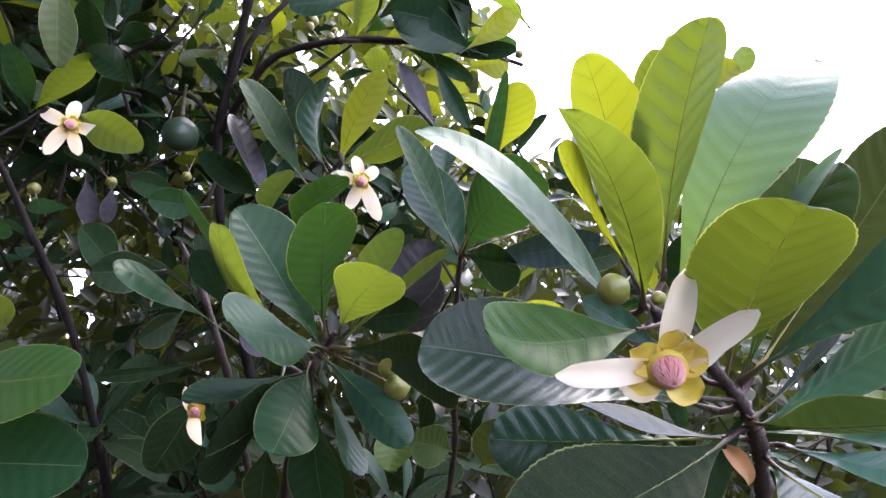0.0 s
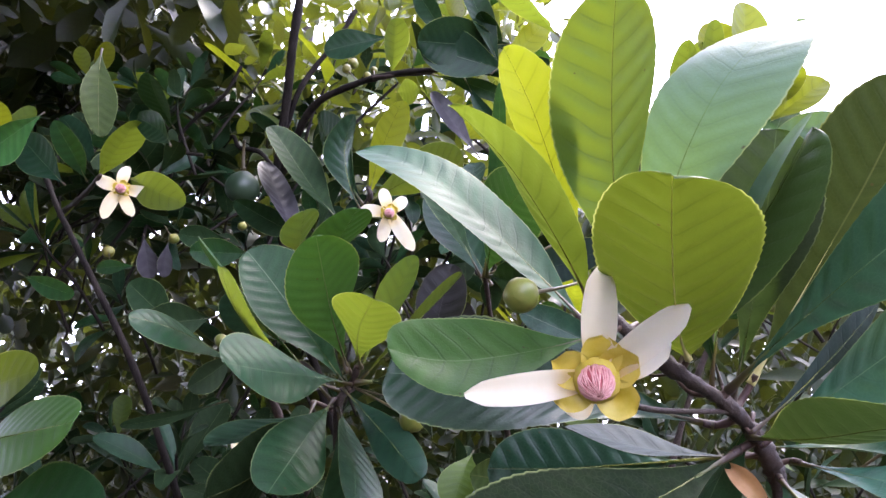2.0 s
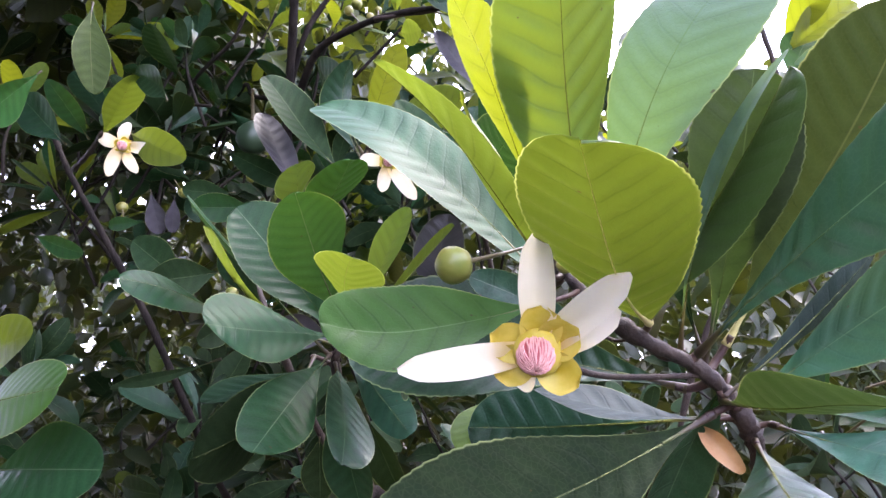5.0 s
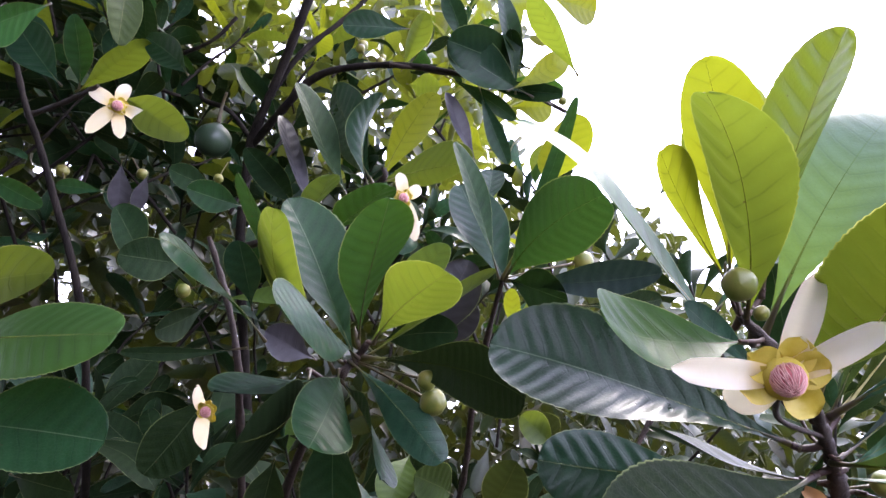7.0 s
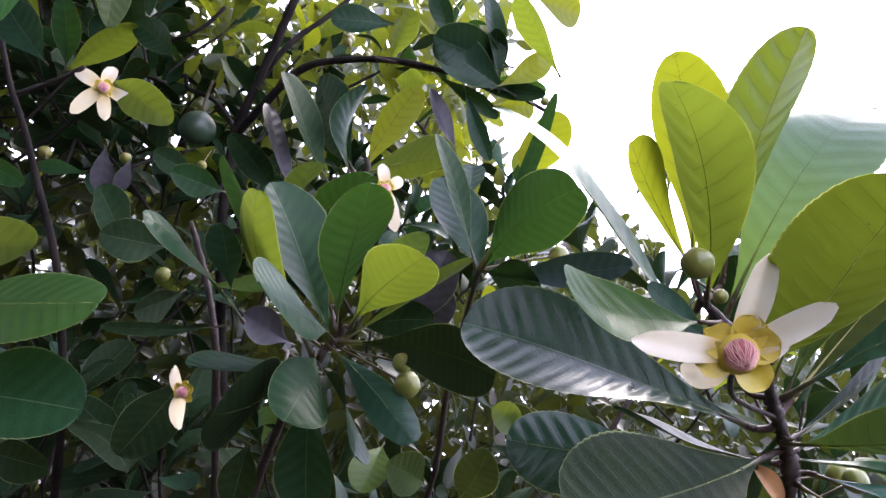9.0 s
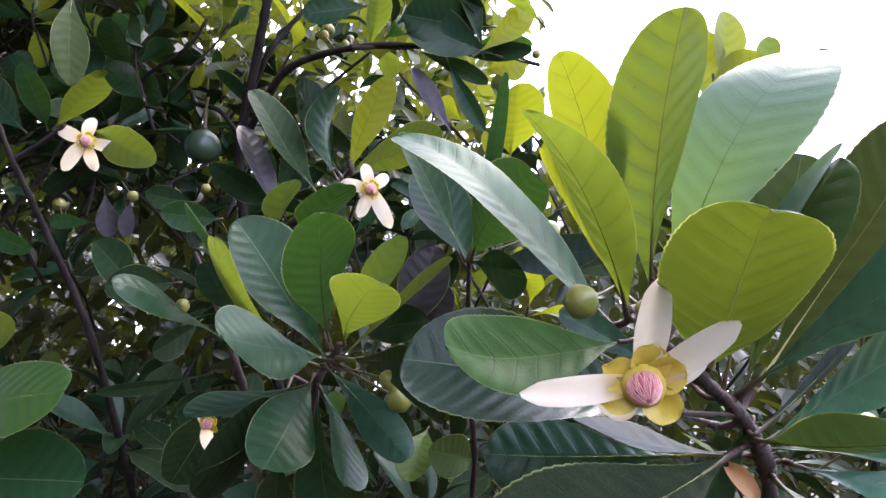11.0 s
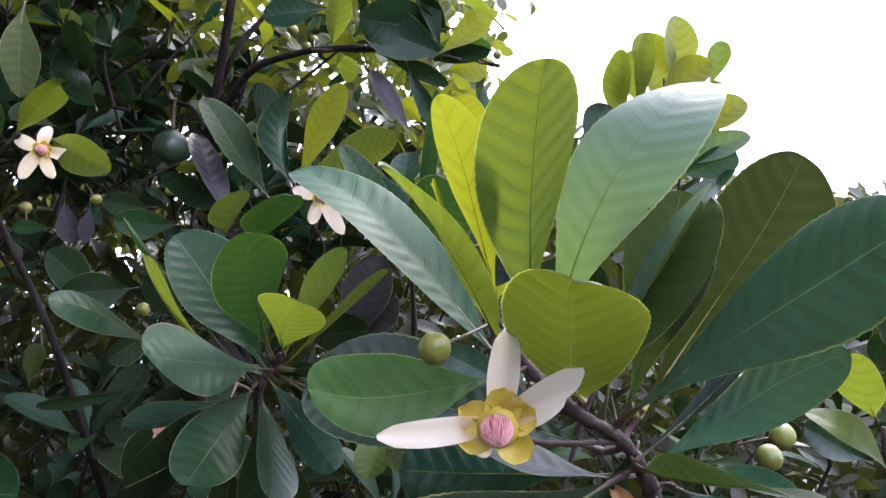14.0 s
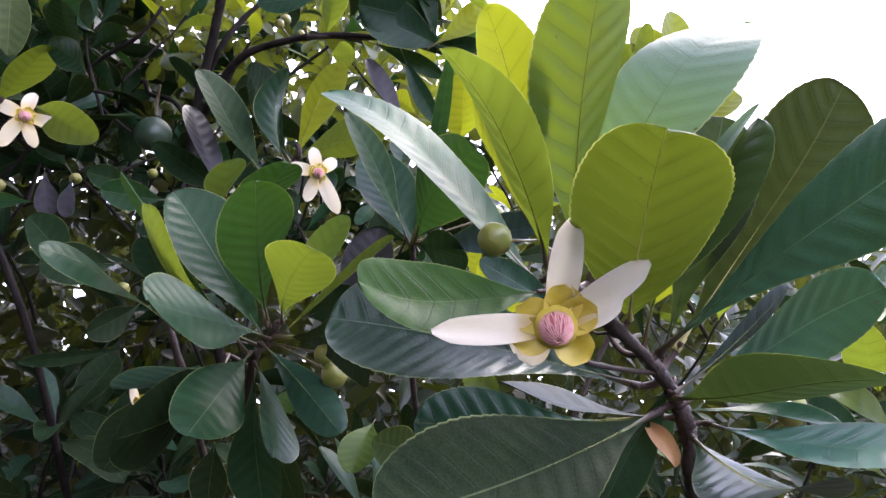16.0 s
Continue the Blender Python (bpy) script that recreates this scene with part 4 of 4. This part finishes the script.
low = thing("leafy_branch", (0.457, 0.684, 1.519), "low branch with fresh green leaves and olive fruit", "branch")
stem(low, "stem", [(0.485, 0.782, 1.450), (0.457, 0.684, 1.519), (0.443, 0.655, 1.556), (0.441, 0.648, 1.589)], 0.004, 0.002, TWIG, 0.2)
leaf(low, (0.442, 0.659, 1.593), (0.407, 0.615, 1.652), (-0.47, -0.55, -0.69), 0.036, 0.064, FRESH, 0.65)
leaf(low, (0.425, 0.616, 1.554), (0.377, 0.648, 1.602), (0.20, -0.71, 0.68), 0.038, 0.110, FRESH, 0.61)
leaf(low, (0.447, 0.659, 1.579), (0.446, 0.625, 1.640), (0.36, -0.82, -0.44), 0.026, -0.002, FRESH, 0.66)
leaf(low, (0.463, 0.661, 1.638), (0.448, 0.577, 1.721), (0.04, -0.70, -0.71), 0.056, 0.033, DARK, 0.67)
leaf(low, (0.462, 0.716, 1.550), (0.389, 0.686, 1.587), (0.39, -0.92, 0.02), 0.033, 0.024, DARK, 0.69)
fruit(low, (0.344, 0.620, 1.584), 0.011, (0.310, 0.640, 1.574), RIND, 16, "unripe olive green fruit")

deep = thing("leafy_branch", (-0.260, 0.823, 1.644), "shaded branch with leaves coloured dark for shade, old leaves and a half-hidden white flower", "branch")
stem(deep, "stem", [(-0.264, 1.077, 1.396), (-0.259, 0.916, 1.546), (-0.260, 0.823, 1.644), (-0.288, 0.821, 1.719), (-0.322, 0.822, 1.785)], 0.006, 0.003, TWIG, 0.2)
# DULL leaves here: shade inside the crown put into their colour
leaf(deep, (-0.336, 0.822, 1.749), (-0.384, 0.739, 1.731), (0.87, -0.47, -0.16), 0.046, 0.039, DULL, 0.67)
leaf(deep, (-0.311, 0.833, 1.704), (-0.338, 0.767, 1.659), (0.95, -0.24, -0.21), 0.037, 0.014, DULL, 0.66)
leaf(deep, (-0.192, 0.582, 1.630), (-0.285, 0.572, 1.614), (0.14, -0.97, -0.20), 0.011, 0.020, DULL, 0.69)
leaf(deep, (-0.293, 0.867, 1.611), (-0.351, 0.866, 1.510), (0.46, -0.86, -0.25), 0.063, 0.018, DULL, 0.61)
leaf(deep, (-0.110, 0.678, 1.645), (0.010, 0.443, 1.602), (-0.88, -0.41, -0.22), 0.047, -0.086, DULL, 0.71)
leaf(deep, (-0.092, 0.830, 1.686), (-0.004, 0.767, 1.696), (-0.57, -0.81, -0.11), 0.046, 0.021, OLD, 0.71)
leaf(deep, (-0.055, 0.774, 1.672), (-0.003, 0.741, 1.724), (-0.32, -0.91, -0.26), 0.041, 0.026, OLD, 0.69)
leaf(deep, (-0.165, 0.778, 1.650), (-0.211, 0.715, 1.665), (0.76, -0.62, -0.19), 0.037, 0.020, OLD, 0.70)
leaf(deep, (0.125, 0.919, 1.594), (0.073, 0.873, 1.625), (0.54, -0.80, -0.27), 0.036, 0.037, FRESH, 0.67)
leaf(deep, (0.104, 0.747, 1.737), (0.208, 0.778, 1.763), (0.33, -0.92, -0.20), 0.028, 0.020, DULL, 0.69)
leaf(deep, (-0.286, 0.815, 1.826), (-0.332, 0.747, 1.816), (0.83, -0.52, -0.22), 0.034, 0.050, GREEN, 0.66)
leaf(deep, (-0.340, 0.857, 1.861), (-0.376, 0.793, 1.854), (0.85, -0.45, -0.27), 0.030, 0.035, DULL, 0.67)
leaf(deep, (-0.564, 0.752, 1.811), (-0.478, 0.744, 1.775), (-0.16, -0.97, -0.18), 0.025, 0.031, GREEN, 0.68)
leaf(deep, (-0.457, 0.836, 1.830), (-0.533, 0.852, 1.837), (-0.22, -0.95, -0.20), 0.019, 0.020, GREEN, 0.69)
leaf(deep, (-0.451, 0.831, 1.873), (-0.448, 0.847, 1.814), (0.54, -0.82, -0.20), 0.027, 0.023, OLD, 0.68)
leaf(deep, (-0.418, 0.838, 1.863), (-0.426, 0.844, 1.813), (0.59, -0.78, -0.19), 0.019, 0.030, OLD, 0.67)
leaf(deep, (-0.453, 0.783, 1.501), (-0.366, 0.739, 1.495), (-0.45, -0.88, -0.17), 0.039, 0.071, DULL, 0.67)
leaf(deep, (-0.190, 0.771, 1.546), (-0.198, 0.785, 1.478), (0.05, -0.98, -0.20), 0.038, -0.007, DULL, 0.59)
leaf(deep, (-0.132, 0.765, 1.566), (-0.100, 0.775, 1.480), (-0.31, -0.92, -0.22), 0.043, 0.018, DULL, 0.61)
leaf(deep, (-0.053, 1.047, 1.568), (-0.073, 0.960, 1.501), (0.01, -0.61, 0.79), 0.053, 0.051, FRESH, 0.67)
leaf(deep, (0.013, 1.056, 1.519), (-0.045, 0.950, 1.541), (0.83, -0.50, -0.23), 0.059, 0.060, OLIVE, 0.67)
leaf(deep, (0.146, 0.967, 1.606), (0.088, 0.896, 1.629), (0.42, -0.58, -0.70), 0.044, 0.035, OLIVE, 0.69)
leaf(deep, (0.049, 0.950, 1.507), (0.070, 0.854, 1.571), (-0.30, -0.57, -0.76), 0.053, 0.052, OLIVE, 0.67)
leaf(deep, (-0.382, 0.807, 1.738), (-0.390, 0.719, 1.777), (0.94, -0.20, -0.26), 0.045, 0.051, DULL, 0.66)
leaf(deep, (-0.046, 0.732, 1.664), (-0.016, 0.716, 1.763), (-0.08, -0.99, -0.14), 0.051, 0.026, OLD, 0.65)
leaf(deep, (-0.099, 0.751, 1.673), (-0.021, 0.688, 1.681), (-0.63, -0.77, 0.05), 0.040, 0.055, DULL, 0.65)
flower(deep, (-0.262, 0.750, 1.583), (-0.3, -0.85, -0.3), 0.036, [(146, 0.9, 0.5, 15), (246, 1.25, 0.55, 5), (190, 0.7, 0.4, 30)], 70, curl=0.2, lobe=0.24)
fruit(deep, (-0.355, 0.872, 1.727), 0.009, (-0.318, 0.867, 1.741), RIND, 17, "unripe green fruit")

# ---------------------------------------------------------------- the tree's limbs
tree = thing("tree", (-0.95, 2.7, 0.0), "evergreen broadleaf tree with dark limbs", "tree")
stem(tree, "trunk", [(-0.95, 2.7, 0.0), (-0.93, 2.68, 0.8), (-0.98, 2.64, 1.5), (-1.02, 2.6, 2.3), (-0.95, 2.66, 3.4)], 0.075, 0.04, BARK, 0.08, 14)
stem(tree, "limb", [(-0.623, 1.396, 1.287), (-0.487, 1.053, 1.454), (-0.461, 0.923, 1.586), (-0.461, 0.865, 1.669), (-0.477, 0.841, 1.730), (-0.505, 0.828, 1.791), (-0.540, 0.812, 1.866), (-0.581, 0.820, 1.928), (-0.631, 0.831, 2.019)], 0.0056, 0.0036, BARK, 0.1)
stem(tree, "limb", [(-0.374, 1.610, 1.239), (-0.348, 1.403, 1.492), (-0.363, 1.257, 1.700), (-0.383, 1.169, 1.870), (-0.383, 1.108, 2.013), (-0.367, 1.076, 2.071), (-0.330, 1.025, 2.166), (-0.306, 0.989, 2.236), (-0.283, 0.971, 2.324)], 0.0095, 0.007, BARK, 0.1)
stem(tree, "limb", [(-0.380, 1.104, 2.032), (-0.319, 1.025, 2.068), (-0.264, 0.976, 2.106), (-0.189, 0.944, 2.114), (-0.118, 0.915, 2.106), (-0.044, 0.916, 2.102), (0.055, 0.937, 2.098), (0.121, 0.969, 2.093)], 0.007, 0.003, BARK, 0.1)
stem(tree, "limb", [(-0.361, 1.077, 2.112), (-0.325, 1.054, 2.172), (-0.299, 1.055, 2.214), (-0.256, 1.063, 2.272), (-0.221, 1.071, 2.332)], 0.006, 0.004, BARK, 0.1)
stem(tree, "limb", [(-0.719, 1.416, 2.154), (-0.579, 1.298, 2.229), (-0.548, 1.284, 2.198), (-0.479, 1.241, 2.160), (-0.388, 1.131, 2.053)], 0.004, 0.005, BARK, 0.1)
stem(tree, "limb", [(-0.911, 1.187, 2.268), (-0.671, 1.178, 2.072), (-0.585, 1.127, 2.168), (-0.486, 1.096, 2.216), (-0.447, 1.086, 2.265)], 0.005, 0.003, BARK, 0.1)
stem(tree, "limb", [(-0.93, 2.68, 0.6), (-0.5, 2.0, 0.85), (-0.2, 1.4, 1.1), (0.05, 0.9, 1.25), (0.22, 0.52, 1.35), (0.3, 0.35, 1.38)], 0.02, 0.008, BARK, 0.1)
stem(tree, "limb", [(-0.94, 2.67, 1.0), (-0.6, 1.9, 1.2), (-0.3, 1.3, 1.36), (-0.221, 1.004, 1.448), (-0.200, 0.859, 1.407)], 0.014, 0.007, BARK, 0.1)
fruit(tree, (-0.441, 1.091, 2.028), 0.03, (-0.428, 1.068, 2.108), RIND_DARK, 12, "large dark green fruit", calyx=False)


for spot, back, r in (((-0.202, 0.950, 2.146), (-0.177, 0.939, 2.112), 0.0075), ((-0.170, 0.954, 2.132), (-0.152, 0.939, 2.111), 0.006),
                      ((-0.466, 0.927, 1.893), (-0.491, 0.940, 1.920), 0.008), ((-0.576, 0.931, 1.885), (-0.538, 0.891, 1.843), 0.009),
                      ((-0.372, 0.956, 1.911), (-0.378, 0.998, 1.954), 0.007), ((-0.207, 1.000, 2.184), (-0.224, 1.015, 2.211), 0.009),
                      ((-0.173, 1.004, 2.169), (-0.154, 0.934, 2.112), 0.006), ((0.118, 0.982, 2.118), (0.101, 0.961, 2.119), 0.007)):
    fruit(tree, spot, r, back, RIND, int(r * 1e4), "small unripe fruit on a twig")


# ---------------------------------------------------------------- branches further in
def rosette(name, seed, palette, count, size, label):
    """A leafy twig end at the origin, growing along +z."""
    rng = random.Random(seed)
    top = thing(name, (0, 0, 0), label, "branch", "branches further in")
    stem(top, "stem", [(0.02, 0.015, -0.2), (0.01, 0.0, -0.1), (0, 0, -0.04), (0, 0, 0.02)], 0.0028, 0.0022, BARK, 0.15, 7, 4)
    for i in range(count):
        share = i / count
        ang = i * 2.39996 + rng.uniform(-0.3, 0.3)
        rise = 1.25 - 1.45 * share + rng.uniform(-0.2, 0.2)
        ln = size * rng.uniform(0.8, 1.2) * (0.75 + 0.35 * share)
        out = Vector((math.cos(ang) * math.cos(rise), math.sin(ang) * math.cos(rise), math.sin(rise)))
        b = Vector((0, 0, -0.05 * share))
        up = Vector((0, 0, 1)) * math.cos(rise) - Vector((math.cos(ang), math.sin(ang), 0)) * math.sin(rise)
        up += Vector((rng.uniform(-0.4, 0.4), rng.uniform(-0.4, 0.4), 0))
        v, f, uv, spine = blade(ln, ln * rng.uniform(0.24, 0.42), rng.uniform(-0.02, 0.09), rng.uniform(0.05, 0.22), 14, 6, seed * 50 + i, rng.uniform(-0.3, 0.1), quilt=0.0)
        ob = mesh_object("leaf", v, f, palette[i % len(palette)], top, "", uv)
        ob.matrix_local = leaf_pose(b, b + out * ln, up)
    return top


def open_sky(x, y, z):
    """Where the sky shows beside the tree."""
    ragged = 0.07 * noise.noise(Vector((x * 3, y * 3, z * 3)))
    low = 0.38 if x / y < 0.35 else 0.25
    return x / y > 0.07 + ragged and (z - 1.6) / y > low + ragged


def thin_crown(x, y, z):
    """Where the crown is loose and much sky comes through."""
    return x / y > -0.45 and (z - 1.6) / y > (0.41 if x / y > -0.28 else 0.5) + 0.07 * noise.noise(Vector((x * 2, y, z * 2)))


def gap(x, y, z):
    """Small openings right through the foliage."""
    a, b = x / y, (z - 1.6) / y
    near_edge = max(math.exp(-((a + 0.55) ** 2 + (b - 0.11) ** 2) / 0.008), math.exp(-((a + 0.79) ** 2 + (b - 0.18) ** 2) / 0.014))
    if a < -0.25 and near_edge < 0.2:
        return False
    return noise.noise(Vector((a * 9, b * 9, 3.7))) > 0.5 or (near_edge > 0.2 and noise.noise(Vector((a * 14, b * 14, 8.1))) > 0.55 - 0.75 * near_edge)


def tilt(rng, x, y, z, lean=0.7):
    return Matrix.Translation((x, y, z)) @ Euler((rng.uniform(-lean, lean), rng.uniform(-lean, lean), rng.uniform(0, 6.28))).to_matrix().to_4x4()


rng = random.Random(12)
# DULL in the first two palettes darkens the leaves in place of shade
kinds = [
    rosette("leafy_branch", 1, [DULL, GREEN, DARK, DULL, FRESH], 9, 0.12, "leafy branch with green leaves, most coloured dark for shade"),
    rosette("leafy_branch", 2, [DULL, DULL, DARK], 8, 0.13, "leafy branch with leaves coloured dark for shade"),
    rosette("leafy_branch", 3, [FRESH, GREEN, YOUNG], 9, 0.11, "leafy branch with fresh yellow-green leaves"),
]
made = 0
first = [True] * 3
while made < 110:
    y = rng.uniform(0.95, 1.9)
    x = rng.uniform(-1.15, 0.75) * (0.4 + 0.6 * y)
    z = 1.6 + y * rng.uniform(-0.22, 0.72)
    if open_sky(x, y, z + 0.1) or (x > -0.45 and y < 1.05) or math.hypot(x / y + 0.55, (z - 1.6) / y - 0.1) < 0.09 or math.hypot(x / y + 0.79, (z - 1.6) / y - 0.18) < 0.1 or (thin_crown(x, y, z) and rng.random() < 0.55):
        continue
    # light by leaf colour: fresh kind in the thin crown, darker kinds low
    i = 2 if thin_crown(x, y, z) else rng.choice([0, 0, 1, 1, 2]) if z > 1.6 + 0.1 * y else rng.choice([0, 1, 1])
    m = tilt(rng, x, y, z)
    if first[i]:
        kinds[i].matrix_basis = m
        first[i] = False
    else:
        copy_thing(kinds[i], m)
    made += 1


# DULL leaves again carry painted shade
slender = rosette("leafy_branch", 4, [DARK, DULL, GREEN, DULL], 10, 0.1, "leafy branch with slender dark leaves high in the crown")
placed = 0
while placed < 46:
    y = rng.uniform(0.98, 1.6)
    x, z = y * rng.uniform(-0.62, 0.02), 1.6 + y * rng.uniform(0.2, 0.62)
    if open_sky(x, y, z + 0.1) or (y < 1.15 and x > -0.5 * y) or (thin_crown(x, y, z) and rng.random() < 0.75):
        continue
    m = tilt(rng, x, y, z, 1.0)
    if placed:
        copy_thing(slender, m)
    else:
        slender.matrix_basis = m
    placed += 1


def far_foliage(name, seed, count, region, size, label, rows=4, cols=2, material=None, thinning=0.85):
    """Countless leaves further off, as one mesh."""
    rng = random.Random(seed)
    shapes = [blade(1.0, 0.34, 0.06, 0.15, rows, cols, s, teeth=0.0, quilt=0.0) for s in range(5)]
    verts, faces, uvs = [], [], []
    for _ in range(count):
        x, y, z = region(rng)
        if y > 0.9 and ((y > 1.6 and gap(x, y, z)) or open_sky(x, y, z + 0.05) or (thin_crown(x, y, z) and rng.random() < thinning)):
            continue
        s = size * rng.uniform(0.7, 1.3)
        m = tilt(rng, x, y, z, 1.3) @ Matrix.Diagonal((s, s, s, 1))
        v, f, uv, spine = rng.choice(shapes)
        k = len(verts)
        verts += [m @ p for p in v]
        faces += [tuple(q + k for q in face) for face in f]
        uvs += uv
    ob = mesh_object(name, verts, faces, material or FAR, None, "", uvs)
    return tagged(ob, label, "foliage", kind="stuff")


def tree_mass(rng):
    y = rng.uniform(1.7, 3.2)
    return rng.uniform(-2.9, 1.9), y, 1.6 + y * rng.uniform(-0.25, 0.75)


# leaves in the lit colour, put where sky shows through the crown
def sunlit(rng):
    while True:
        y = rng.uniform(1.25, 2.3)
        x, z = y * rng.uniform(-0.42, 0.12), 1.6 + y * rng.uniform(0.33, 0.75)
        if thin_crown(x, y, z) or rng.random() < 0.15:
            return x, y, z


# overhead leaves, mostly unseen, added to darken the left side
def sky_block(rng):
    x = rng.uniform(-3.2, -0.15)
    return x, rng.uniform(-1.4 if x > -0.5 else -3.2, 3.2), rng.uniform(2.7, 3.7)


# unseen ring behind the camera; its height sets how much sky lights the leaves
def back_block(rng):
    a = rng.uniform(-0.15, math.pi + 0.4)
    r = rng.uniform(3.2, 5.5)
    return r * math.cos(a), -r * math.sin(a), rng.uniform(0.0, (0.42 if a < 1.9 else 0.72) * r)


# unseen ball of leaves at the left, added to keep light off
def beside(rng):
    a, b = rng.uniform(0, 2 * math.pi), math.acos(rng.uniform(-1, 1))
    r = rng.uniform(0.25, 1.0) ** 0.5
    x = -1.95 + 1.2 * r * math.sin(b) * math.cos(a)
    return x, -0.9 + 1.5 * r * math.sin(b) * math.sin(a), 1.75 + 1.75 * r * math.cos(b)


def thicket(rng):
    y = rng.uniform(3.2, 4.4)
    return rng.uniform(-4.2, 3.6), y, 1.6 + y * rng.uniform(-0.3, 0.3)


def hedge(rng):
    y = rng.uniform(4.5, 7.0)
    return rng.uniform(-7.5, 6.5), y, rng.uniform(0.0, 1.6 + 0.3 * y)


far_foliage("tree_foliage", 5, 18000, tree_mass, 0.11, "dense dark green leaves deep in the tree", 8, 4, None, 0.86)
far_foliage("sunlit_foliage", 14, 1900, sunlit, 0.08, "crown leaves coloured yellow-green to stand in for light coming through", 6, 4, LIT, 0.3)
far_foliage("canopy_foliage", 7, 15000, sky_block, 0.2, "leaves added overhead, mostly out of view, to block the sky", 4, 2, None, 0.92)
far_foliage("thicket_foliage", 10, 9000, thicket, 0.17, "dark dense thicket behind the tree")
far_foliage("side_foliage", 9, 9000, beside, 0.14, "unseen leaves added at the left to block light")
far_foliage("garden_foliage", 8, 7000, back_block, 0.4, "unseen ring of leaves added behind the camera to block light")
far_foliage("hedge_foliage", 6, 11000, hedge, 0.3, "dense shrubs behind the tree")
